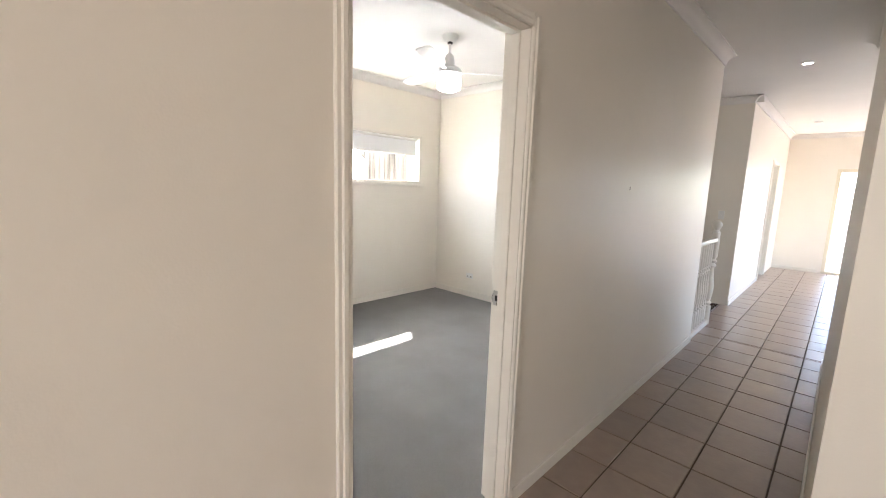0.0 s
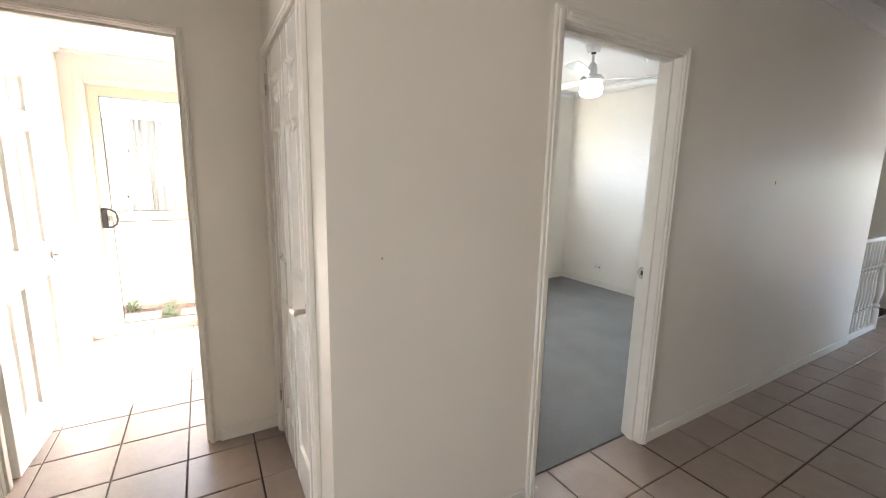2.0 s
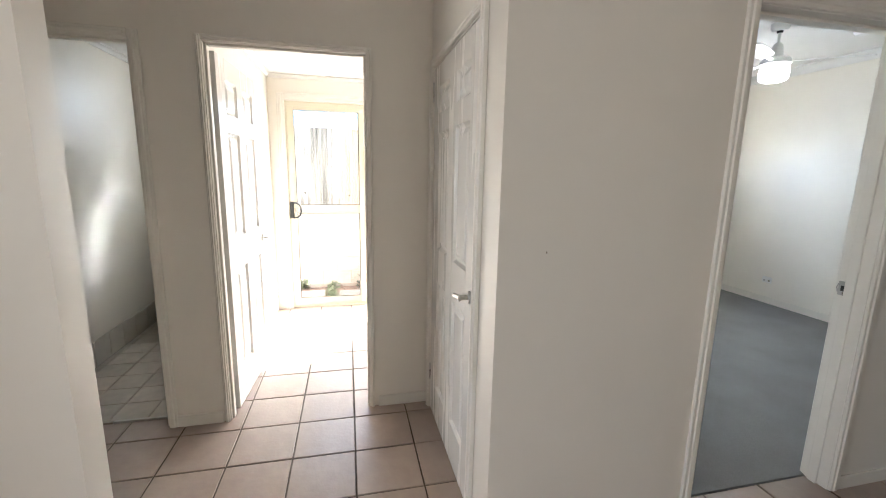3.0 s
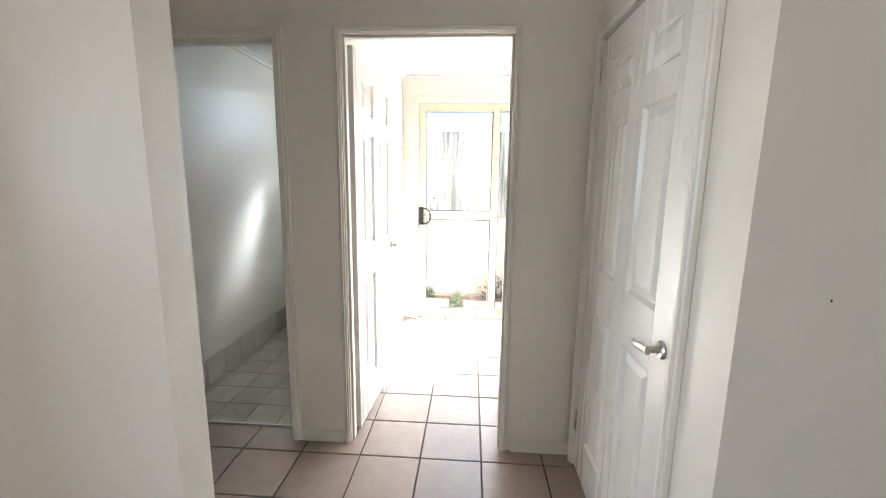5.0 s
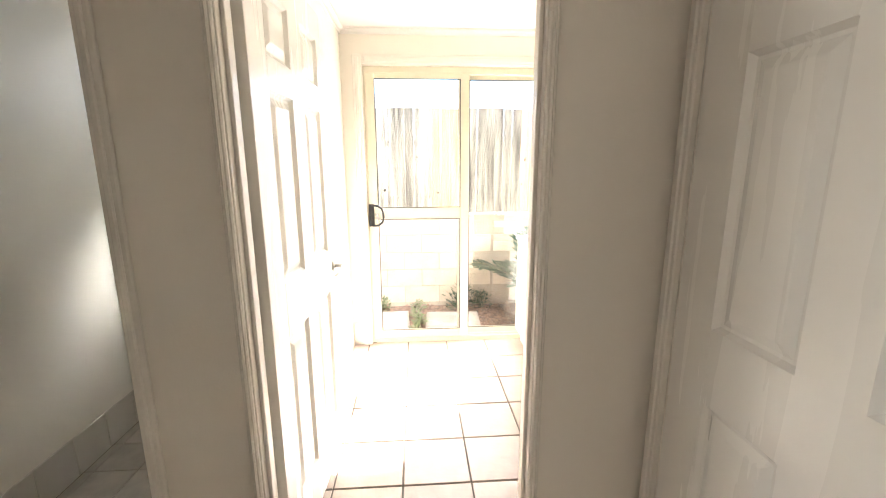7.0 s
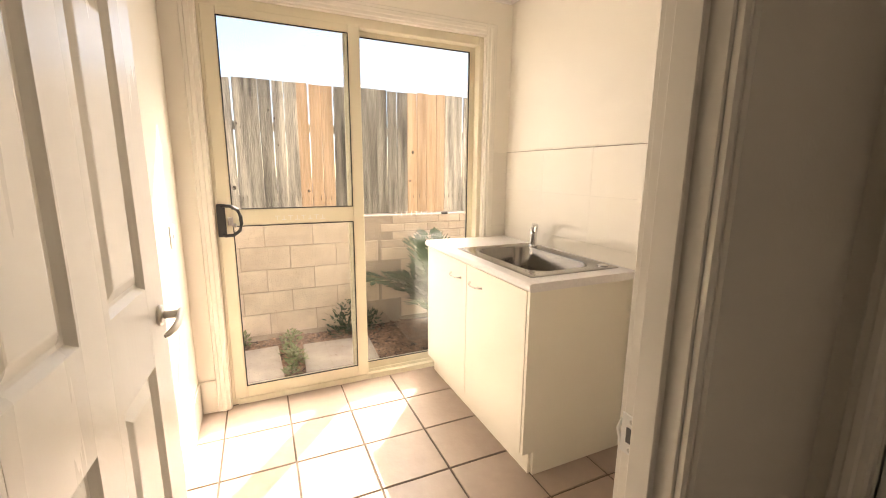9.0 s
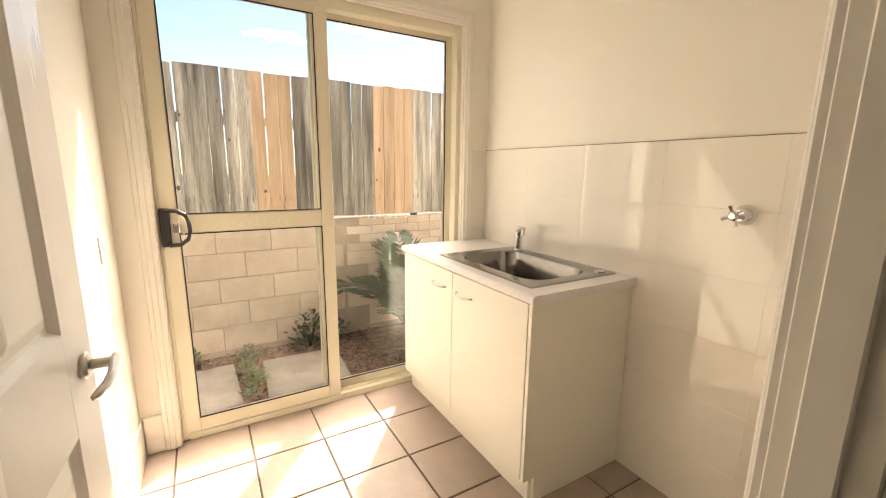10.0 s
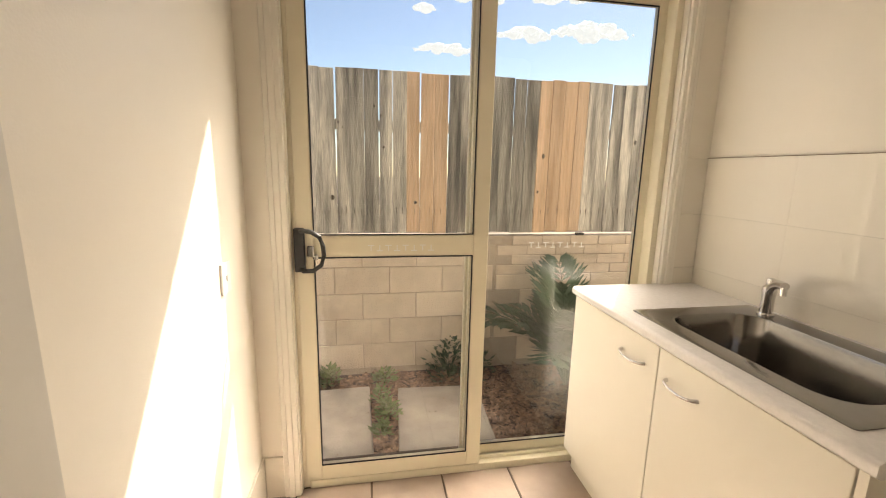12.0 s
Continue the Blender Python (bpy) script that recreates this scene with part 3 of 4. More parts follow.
for a, b in ((0.22, 1.2), (1.27, 2.14)):
    part("pane", boxes((a, b, 11.548, 11.553, 0.05, 1.98)), M["glass"], gd).visible_shadow = False


# ---- laundry bench, sink and taps ----
BT = 0.90
BX0, BX1, BY0, BY1 = -3.868, -2.735, 0.235, 0.828
SX0, SX1, SY0, SY1 = -3.535, -2.815, 0.298, 0.802        # sink flange


def rounded(x0, x1, y0, y1, r, n=7):
    pts = []
    for cx, cy, a in ((x1 - r, y1 - r, 0), (x0 + r, y1 - r, 90), (x0 + r, y0 + r, 180), (x1 - r, y0 + r, 270)):
        for k in range(n):
            t = radians(a + 90 * k / (n - 1))
            pts.append((cx + r * math.cos(t), cy + r * math.sin(t)))
    return pts


def laundry_cabinet():
    c = thing("laundry_cabinet", "cream laminate two-door laundry cabinet under the bench", "cabinet")
    part("body", boxes((BX0 + 0.012, -2.772, 0.268, 0.826, 0.11, 0.68)), M["cabinet"], c)
    bm = bmesh.new()
    vs = [(0.31, 0.0), (0.826, 0.0), (0.826, 0.862), (0.252, 0.862), (0.252, 0.115), (0.31, 0.115)]
    a = [bm.verts.new((-2.770, y, z)) for y, z in vs]; b = [bm.verts.new((-2.753, y, z)) for y, z in vs]
    for k in range(6):
        bm.faces.new((a[k], a[(k + 1) % 6], b[(k + 1) % 6], b[k]))
    bm.faces.new(a[::-1]); bm.faces.new(b)
    part("end_panel", bm, M["cabinet"], c)
    part("kickboard", boxes((BX0 + 0.012, -2.771, 0.296, 0.312, 0.0, 0.11)), M["cabinet"], c)
    for x0, x1, hx in ((BX0 + 0.014, -3.314, -3.435), (-3.310, -2.774, -3.205)):
        d = part("door", boxes((x0, x1, 0.250, 0.267, 0.115, 0.858), bevel=0.0015), M["cabinet"], c)
        bm = tube(bmesh.new(), [(hx - 0.062, 0.25, 0.772), (hx - 0.058, 0.238, 0.772), (hx - 0.045, 0.229, 0.770), (hx - 0.02, 0.224, 0.767), (hx + 0.02, 0.224, 0.767), (hx + 0.045, 0.229, 0.770), (hx + 0.058, 0.238, 0.772), (hx + 0.062, 0.25, 0.772)], [0.007, 0.0055, 0.0045, 0.0042, 0.0042, 0.0045, 0.0055, 0.007], 10)
        part("handle", bm, M["chrome"], d, "chrome bow handle", True)
    return c


laundry_cabinet()

# benchtop with a cut-out for the bowl and a rolled edge
bt = thing("benchtop", "pale speckled laminate benchtop with a rolled edge", "benchtop")
bm = bmesh.new()
outer = [(BX0, BY0), (BX1, BY0), (BX1, BY1), (BX0, BY1)]
inner = [(SX0 + 0.03, SY0 + 0.03), (SX1 - 0.03, SY0 + 0.03), (SX1 - 0.03, SY1 - 0.03), (SX0 + 0.03, SY1 - 0.03)]
lo, hi = BT - 0.036, BT
vo = [[bm.verts.new((x, y, z)) for x, y in outer] for z in (lo, hi)]
vi = [[bm.verts.new((x, y, z)) for x, y in inner] for z in (lo, hi)]
for k in range(4):
    j = (k + 1) % 4
    bm.faces.new((vo[1][k], vo[1][j], vi[1][j], vi[1][k])); bm.faces.new((vo[0][j], vo[0][k], vi[0][k], vi[0][j]))
    bm.faces.new((vo[0][k], vo[0][j], vo[1][j], vo[1][k])); bm.faces.new((vi[0][j], vi[0][k], vi[1][k], vi[1][j]))
bm.edges.ensure_lookup_table()
es = [e for e in bm.edges if all(v in vo[0] + vo[1] for v in e.verts) and all(v.co.y < BY0 + 0.001 for v in e.verts) and abs(e.verts[0].co.z - e.verts[1].co.z) < 1e-6]
bmesh.ops.bevel(bm, geom=es, offset=0.012, segments=4, affect="EDGES", profile=0.5)
part("top", bm, M["bench"], bt, "", True)

sink = thing("laundry_sink", "pressed stainless steel single bowl laundry sink", "sink")
bm = bmesh.new()
bx0, bx1, by0, by1 = SX0 + 0.075, SX1 - 0.075, SY0 + 0.075, SY1 - 0.085
rings = []
for (x0, x1, y0, y1, r, z) in ((SX0, SX1, SY0, SY1, 0.012, BT + 0.0005), (SX0, SX1, SY0, SY1, 0.012, BT + 0.003), (SX0 + 0.006, SX1 - 0.006, SY0 + 0.006, SY1 - 0.006, 0.012, BT + 0.0045),
                               (SX0 + 0.02, SX1 - 0.02, SY0 + 0.02, SY1 - 0.02, 0.02, BT + 0.0035), (bx0 - 0.012, bx1 + 0.012, by0 - 0.012, by1 + 0.012, 0.10, BT + 0.0035), (bx0 - 0.004, bx1 + 0.004, by0 - 0.004, by1 + 0.004, 0.095, BT + 0.001),
                               (bx0, bx1, by0, by1, 0.09, BT - 0.006), (bx0 + 0.012, bx1 - 0.012, by0 + 0.012, by1 - 0.012, 0.085, BT - 0.14), (bx0 + 0.022, bx1 - 0.022, by0 + 0.022, by1 - 0.022, 0.075, BT - 0.175), (bx0 + 0.05, bx1 - 0.05, by0 + 0.05, by1 - 0.05, 0.06, BT - 0.19),
                               (bx0 + 0.12, bx1 - 0.12, by0 + 0.12, by1 - 0.12, 0.04, BT - 0.193)):
    rings.append([bm.verts.new((x, y, z)) for x, y in rounded(x0, x1, y0, y1, r)])
for a, b in zip(rings, rings[1:]):
    for k in range(len(a)):
        bm.faces.new((a[k], a[(k + 1) % len(a)], b[(k + 1) % len(a)], b[k]))
bm.faces.new(rings[-1])
part("bowl", bm, M["steel"], sink, "", True)
part("waste", lathe(bmesh.new(), ((bx0 + bx1) / 2, (by0 + by1) / 2, BT - 0.193), [(0.045, 0), (0.045, 0.004), (0.034, 0.005), (0.03, 0.001)], 24), M["chrome"], sink, "chrome waste ring", True)
part("side_waste", lathe(bmesh.new(), (-2.872, 0.752, BT + 0.003), [(0.024, 0), (0.024, 0.004), (0.018, 0.006), (0.012, 0.0055)], 20), M["chrome"], sink, "small chrome overflow waste", True)

tap = thing("sink_tap", "short chrome laundry tap behind the bowl", "tap")
tx, ty = -3.425, 0.752
part("body", lathe(bmesh.new(), (tx, ty, BT + 0.003), [(0.026, 0), (0.026, 0.006), (0.021, 0.012), (0.020, 0.06), (0.022, 0.09), (0.021, 0.105), (0.012, 0.112)], 20), M["chrome"], tap, "", True)
bm = tube(bmesh.new(), [(tx, ty, BT + 0.085), (tx + 0.028, ty - 0.018, BT + 0.118), (tx + 0.06, ty - 0.036, BT + 0.135), (tx + 0.098, ty - 0.056, BT + 0.138)], [0.015, 0.016, 0.0145, 0.013], 14)
cyl(bm, (tx + 0.092, ty - 0.053, BT + 0.134), (tx + 0.094, ty - 0.054, BT + 0.105), 0.011, 0.0105, 14)
part("spout", bm, M["chrome"], tap, "", True)
part("lever", boxes((tx - 0.01, tx + 0.012, ty - 0.012, ty + 0.012, BT + 0.112, BT + 0.14), bevel=0.006, seg=2), M["chrome"], tap, "", True)


def wall_tap(x, z, turn):
    t = thing("washing_machine_tap", "chrome washing machine tap with a cross handle", "tap", "washing machine taps")
    y = YR
    part("flange", lathe(bmesh.new(), (x, y, z), [(0.036, 0), (0.034, -0.008), (0.024, -0.022), (0.019, -0.03), (0.019, -0.045)], 24, "Y"), M["chrome"], t, "", True)
    part("spindle", lathe(bmesh.new(), (x, y - 0.045, z), [(0.013, 0), (0.013, -0.02), (0.016, -0.024), (0.016, -0.04), (0.01, -0.046)], 18, "Y"), M["chrome"], t, "", True)
    bm = bmesh.new()
    for k in range(4):
        a = radians(turn + 90 * k)
        c, s = math.cos(a), math.sin(a)
        tube(bm, [(x + 0.008 * c, y - 0.078, z + 0.008 * s), (x + 0.024 * c, y - 0.080, z + 0.024 * s), (x + 0.036 * c, y - 0.082, z + 0.036 * s)], [0.0055, 0.0055, 0.0075], 8)
    part("cross_handle", bm, M["chrome"], t, "", True)


wall_tap(-2.365, 1.205, 20)
wall_tap(-2.175, 1.205, 40)

# switch plate on the laundry wall
sw = thing("light_switch", "white plastic switch plate on the laundry wall", "switch")
part("plate", boxes((-3.64, -3.565, YL, YL + 0.008, 0.99, 1.09), bevel=0.002), M["white"], sw)
part("rocker", boxes((-3.61, -3.595, YL + 0.008, YL + 0.013, 1.03, 1.05), bevel=0.002), M["white"], sw)

# batten light on the laundry ceiling
bl = thing("batten_light", "white fluorescent batten light on the laundry ceiling", "ceiling light")
part("body", boxes((-3.50, -2.28, -0.215, -0.13, LOW - 0.03, LOW), bevel=0.004), M["white"], bl)
part("diffuser", boxes((-3.495, -2.285, -0.205, -0.14, LOW - 0.055, LOW - 0.03), bevel=0.01, seg=2), M["white"], bl)

# strike plates
def strike(x, y, z, out, metal="satin", lip=1):
    label = "cream painted strike plate with two screws in the jamb" if metal == "white" else "dark steel strike plate in the door jamb"
    s = thing("strike_plate", label, "strike plate", "strike plates")
    bm = boxes((x - 0.019, x + 0.019, *sorted((y, y + out * 0.003)), z - 0.033, z + 0.033), bevel=0.001)
    tube(bm, [(x - lip * 0.019, y + out * 0.0015, z - 0.02), (x - lip * 0.026, y + out * 0.001, z), (x - lip * 0.019, y + out * 0.0015, z + 0.02)], 0.0028, 8)
    part("plate", bm, M[metal], s, "", True)
    part("mortise", boxes((x - 0.008, x + 0.008, *sorted((y + out * 0.003, y + out * 0.0042)), z - 0.0125, z + 0.0125)), M["black"], s, "black latch hole")
    for k in (-0.024, 0.024):
        part("screw", lathe(bmesh.new(), (x, y + out * 0.003, z + k), [(0.0042, 0), (0.004, out * 0.0008), (0.0015, out * 0.0003)], 12, "Y"), M["satin"], s, "steel screw head", True)


strike(-0.69, 1.89, 0.985, -1)
strike(-1.835, -0.228, 0.942, -1, "white")
strike(-1.84, -2.10, 0.97, 1)

# toilet pan at the end of the toilet room
def toilet():
    t = thing("toilet", "white ceramic toilet with a cistern under the window", "toilet")
    cy = -1.87

    def oval(bm, rows, n=24):
        rings = []
        for x0, x1, w, z in rows:
            rings.append([bm.verts.new(((x0 + x1) / 2 + (x1 - x0) / 2 * math.cos(2 * math.pi * k / n), cy + w * math.sin(2 * math.pi * k / n), z)) for k in range(n)])
        for a, b in zip(rings, rings[1:]):
            for k in range(n):
                bm.faces.new((a[k], a[(k + 1) % n], b[(k + 1) % n], b[k]))
        bm.faces.new(rings[0][::-1]); bm.faces.new(rings[-1])
        return bm

    part("pan", oval(bmesh.new(), [(-3.72, -3.38, 0.12, 0.009), (-3.72, -3.36, 0.115, 0.10), (-3.74, -3.26, 0.15, 0.28), (-3.75, -3.2, 0.182, 0.385), (-3.75, -3.2, 0.185, 0.40)]), M["white"], t, "", True)
    part("seat", oval(bmesh.new(), [(-3.75, -3.185, 0.19, 0.402), (-3.75, -3.18, 0.195, 0.41), (-3.75, -3.185, 0.19, 0.428), (-3.73, -3.22, 0.16, 0.434)]), M["white"], t, "", True)
    part("cistern", boxes((-3.868, -3.70, cy - 0.18, cy + 0.18, 0.40, 0.80), (-3.868, -3.69, cy - 0.185, cy + 0.185, 0.80, 0.835), bevel=0.012, seg=2), M["white"], t, "", True)


toilet()

# ---- bedroom: fan, power point ----
fan = thing("ceiling_fan", "white three-blade ceiling fan with a lit opal globe", "ceiling fan", at=(-2.2, 3.1, 0))
part("canopy", lathe(bmesh.new(), (0, 0, CEIL), [(0.068, 0), (0.068, -0.012), (0.056, -0.045), (0.046, -0.055)], 24), M["white"], fan, "", True)
part("canopy_ring", lathe(bmesh.new(), (0, 0, CEIL), [(0.022, -0.05), (0.022, -0.068), (0.014, -0.07)], 18), M["black"], fan, "black rubber ring under the canopy", True)
part("rod", cyl(bmesh.new(), (0, 0, CEIL - 0.05), (0, 0, 2.47), 0.011, n=12), M["white"], fan, "", True)
part("yoke", lathe(bmesh.new(), (0, 0, 0), [(0.018, 2.575), (0.032, 2.56), (0.042, 2.52), (0.046, 2.48), (0.05, 2.45)], 20), M["white"], fan, "", True)
part("motor", lathe(bmesh.new(), (0, 0, 0), [(0.05, 2.465), (0.085, 2.458), (0.105, 2.44), (0.108, 2.41), (0.09, 2.398), (0.06, 2.394)], 28), M["white"], fan, "", True)
part("globe", lathe(bmesh.new(), (0, 0, 0), [(0.07, 2.395), (0.092, 2.39), (0.102, 2.37), (0.103, 2.32), (0.096, 2.29), (0.07, 2.275), (0.03, 2.27)], 28), M["lamp"], fan, "lit opal glass globe", True)
for k in range(3):
    bm = bmesh.new()
    outline = [(0.20, 0.030), (0.26, 0.055), (0.40, 0.062), (0.55, 0.064), (0.60, 0.055), (0.62, 0.030)]
    ring = [(x, y) for x, y in outline] + [(x, -y) for x, y in outline[::-1]]
    lo = [bm.verts.new((x, y, -0.003)) for x, y in ring]
    hi = [bm.verts.new((x, y, 0.003)) for x, y in ring]
    bm.faces.new(lo[::-1]); bm.faces.new(hi)
    for i in range(len(ring)):
        bm.faces.new((lo[i], lo[(i + 1) % len(ring)], hi[(i + 1) % len(ring)], hi[i]))
    turn = Matrix.Translation((0, 0, 2.435)) @ Matrix.Rotation(radians(55 + 120 * k), 4, "Z") @ Matrix.Rotation(radians(11), 4, "X")
    bmesh.ops.transform(bm, matrix=turn, verts=bm.verts)
    blade = part("blade", bm, M["white"], fan)
    bm = boxes((0.09, 0.25, -0.016, 0.016, -0.009, -0.0035), bevel=0.002)
    bmesh.ops.transform(bm, matrix=turn, verts=bm.verts)
    part("blade_iron", bm, M["white"], blade)


def power_point(x, z):
    p = thing("power_point", "white double power point low on the wall", "power outlet")
    part("plate", boxes((x - 0.058, x + 0.058, 4.591, 4.60, z - 0.036, z + 0.036), bevel=0.003), M["white"], p)
    for k in (-0.028, 0.028):
        part("socket", boxes((x + k - 0.012, x + k + 0.012, 4.5895, 4.591, z - 0.02, z)), M["satin"], p)


power_point(-3.14, 0.29)
sd = thing("smoke_alarm", "round white smoke alarm on the bedroom ceiling", "smoke alarm")
part("body", lathe(bmesh.new(), (-2.12, 3.86, CEIL), [(0.06, 0), (0.06, -0.02), (0.045, -0.04), (0.02, -0.043)], 22), M["white"], sd, "", True)
sw = thing("hall_light_switch", "white plastic double light switch on the entry wall", "switch")
part("plate", boxes((0.78, 0.853, 1.882, 1.89, 1.02, 1.135), bevel=0.002), M["white"], sw)
for z in (1.055, 1.10):
    part("rocker", boxes((0.81, 0.823, 1.878, 1.882, z - 0.01, z + 0.01), bevel=0.001), M["white"], sw)

sw = thing("stair_light_switch", "small white light switch on the stairwell wall", "switch")
part("plate", boxes((-0.86, -0.79, 7.022, 7.03, 1.15, 1.265), bevel=0.002), M["white"], sw)
part("rocker", boxes((-0.832, -0.818, 7.018, 7.022, 1.195, 1.22), bevel=0.001), M["white"], sw)

# marks on the hall wall and a scrap on the carpet
def scuff(y, z, r):
    s = thing("wall_mark", "small dark mark on the hall wall", "scuff mark", "wall scuffs")
    bm = bmesh.new()
    n = 9
    ring = [bm.verts.new((XA + 0.0008, y + r * 0.5 * math.cos(6.283 * k / n) * (1 + 0.3 * math.sin(5 * k)), z + r * math.sin(6.283 * k / n))) for k in range(n)]
    back = [bm.verts.new((XA - 0.001, v.co.y, v.co.z)) for v in ring]
    bm.faces.new(ring)
    for k in range(n):
        bm.faces.new((ring[k], ring[(k + 1) % n], back[(k + 1) % n], back[k]))
    part("chip", bm, M["timber"], s)


# A dent, then a nail hole; their dark hollows are flat dark patches.
scuff(3.07, 1.49, 0.012)
scuff(0.33, 1.21, 0.004)
scrap = thing("paper_scrap", "tiny white scrap lying on the carpet", "scrap")
part("scrap", boxes((-1.0, -0.975, 1.28, 1.30, 0.006, 0.012), bevel=0.003), M["white"], scrap)

# ---- hall: balustrade, stairs, downlight ----
bal = thing("balustrade", "white-painted turned timber balustrade round the stairwell", "balustrade")
bxx = -0.64
part("base_rail", boxes((bxx - 0.035, bxx + 0.035, 5.05, 5.83, 0.0, 0.06), bevel=0.004), M["trim"], bal)
part("hand_rail", boxes((bxx - 0.033, bxx + 0.033, 5.05, 5.83, 0.955, 1.0), bevel=0.012, seg=2), M["trim"], bal, "", True)


def turned(bm, x, y, z0, z1, r):
    h = z1 - z0
    prof = [(1.0, 0), (1.0, 0.2), (0.6, 0.215), (1.05, 0.235), (0.6, 0.26), (0.95, 0.34), (1.05, 0.42), (0.7, 0.52), (0.55, 0.62), (1.0, 0.645), (0.6, 0.67), (1.05, 0.695), (0.6, 0.715), (1.0, 0.74), (1.0, 1.0)]
    return lathe(bm, (x, y, 0), [(r * a, z0 + h * b) for a, b in prof], 12)


for k in range(7):
    part("baluster", turned(bmesh.new(), bxx, 5.13 + 0.098 * k, 0.06, 0.957, 0.021), M["trim"], bal, "", True)
newel = part("newel_post", turned(bmesh.new(), bxx, 5.87, 0.0, 1.06, 0.042), M["trim"], bal, "turned newel post", True)
part("finial", lathe(bmesh.new(), (bxx, 5.87, 0), [(0.03, 1.06), (0.036, 1.07), (0.02, 1.085), (0.03, 1.095), (0.046, 1.12), (0.05, 1.145), (0.042, 1.17), (0.02, 1.188), (0.004, 1.192)], 18), M["trim"], newel, "round ball finial", True)
st = tagged(new("stairs"), "dark timber stairs leading down from the hall", "stairs", kind="structure")
for k in range(7):
    part("tread", boxes((-0.92 - 0.26 * (k + 1), -0.64 - 0.26 * k, 5.08, 7.02, -0.19 - 0.18 * k, -0.14 - 0.18 * k if k else -0.145), bevel=0.004), M["timber"], st)
    part("riser", boxes((-0.92 - 0.26 * (k + 1), -0.905 - 0.26 * (k + 1), 5.08, 7.02, -0.37 - 0.18 * k, -0.19 - 0.18 * k)), M["timber"], st)


def downlight(x, y):
    d = thing("downlight", "small round recessed downlight in the ceiling", "downlight", "ceiling downlights")
    part("ring", lathe(bmesh.new(), (x, y, CEIL), [(0.055, 0), (0.055, -0.004), (0.04, -0.008), (0.038, -0.002)], 22), M["white"], d, "", True)
    part("lens", lathe(bmesh.new(), (x, y, CEIL), [(0.037, -0.001), (0.035, -0.004)], 20), M["downlight"], d, "lit lens")


downlight(-0.07, 5.72)
ven = thing("ceiling_alarm", "round white smoke alarm on the living ceiling", "smoke alarm")
part("body", lathe(bmesh.new(), (-0.14, 9.7, CEIL), [(0.055, 0), (0.055, -0.02), (0.03, -0.035)], 20), M["white"], ven, "", True)

# ---- outside: garden, block wall, fence ----
GZ = -0.12
structure("ground", boxes((-60, -5.3, -60, 60, GZ - 0.3, GZ + 0.5), (-5.3, XSO, -60, 60, GZ - 0.3, GZ - 0.02), (XSO, 60, 11.72, 60, GZ - 0.3, GZ), (4.2, 60, -60, 11.72, GZ - 0.3, GZ), (XSO, 4.2, -60, -4.15, GZ - 0.3, GZ)), M["soil"], "bare brown garden soil beside the house", "soil")


def leaf_blade(bm, base, tip, w, up=Vector((0, 0, 1))):
    base, tip = Vector(base), Vector(tip)
    d = tip - base
    s = d.cross(up)
    s = s.normalized() * w if s.length > 1e-5 else Vector((w, 0, 0))
    m = base + d * 0.45
    v = [bm.verts.new(p) for p in (base, m + s, tip, m - s)]
    bm.faces.new((v[0], v[1], v[2])); bm.faces.new((v[0], v[2], v[3]))


def fern(at, fronds, length, rng):
    """A clump of arching, deeply cut fronds, each a stalk with broad pointed lobes on both sides."""
    p = thing("fern", "dark green arching fern by the block wall", "plant", at=at)
    for k in range(fronds):
        bm = bmesh.new()
        a = 2.4 * k + rng.uniform(-0.25, 0.25)
        L = length * rng.uniform(0.6, 1.1)
        lean = rng.uniform(0.2, 0.8)
        pts = []
        for i in range(15):
            t = i / 14
            pts.append(Vector((math.cos(a) * L * t * lean * (0.6 + 0.4 * t), math.sin(a) * L * t * lean * (0.6 + 0.4 * t), L * (1.15 - 0.35 * lean) * (t * 1.3 - (0.3 + 0.45 * lean) * t * t))))
        tube(bm, pts[::2] + [pts[-1]], [0.006, 0.0055, 0.005, 0.0045, 0.004, 0.003, 0.002, 0.0015, 0.001][:len(pts[::2]) + 1], 5)
        for i in range(4, 15):
            t = i / 14
            d = (pts[i] - pts[i - 1]).normalized()
            side = d.cross(Vector((0, 0, 1))).normalized()
            up = side.cross(d)
            w = L * 0.25 * math.sin(math.pi * min(1, 0.05 + t * 0.85)) ** 0.7 * rng.uniform(0.85, 1.1)
            for s in (-1, 1):
                tip = pts[i] + side * s * w + d * w * 0.75 + up * w * rng.uniform(-0.2, 0.1)
                leaf_blade(bm, pts[i], tip, 0.021 * L / 0.7, up)
                mid = pts[i].lerp(tip, 0.45)
                leaf_blade(bm, mid, mid + (tip - pts[i]) * 0.42 + d * w * 0.22, 0.009 * L / 0.7, up)
        part("frond", bm, M["leaf"], p)
    return p


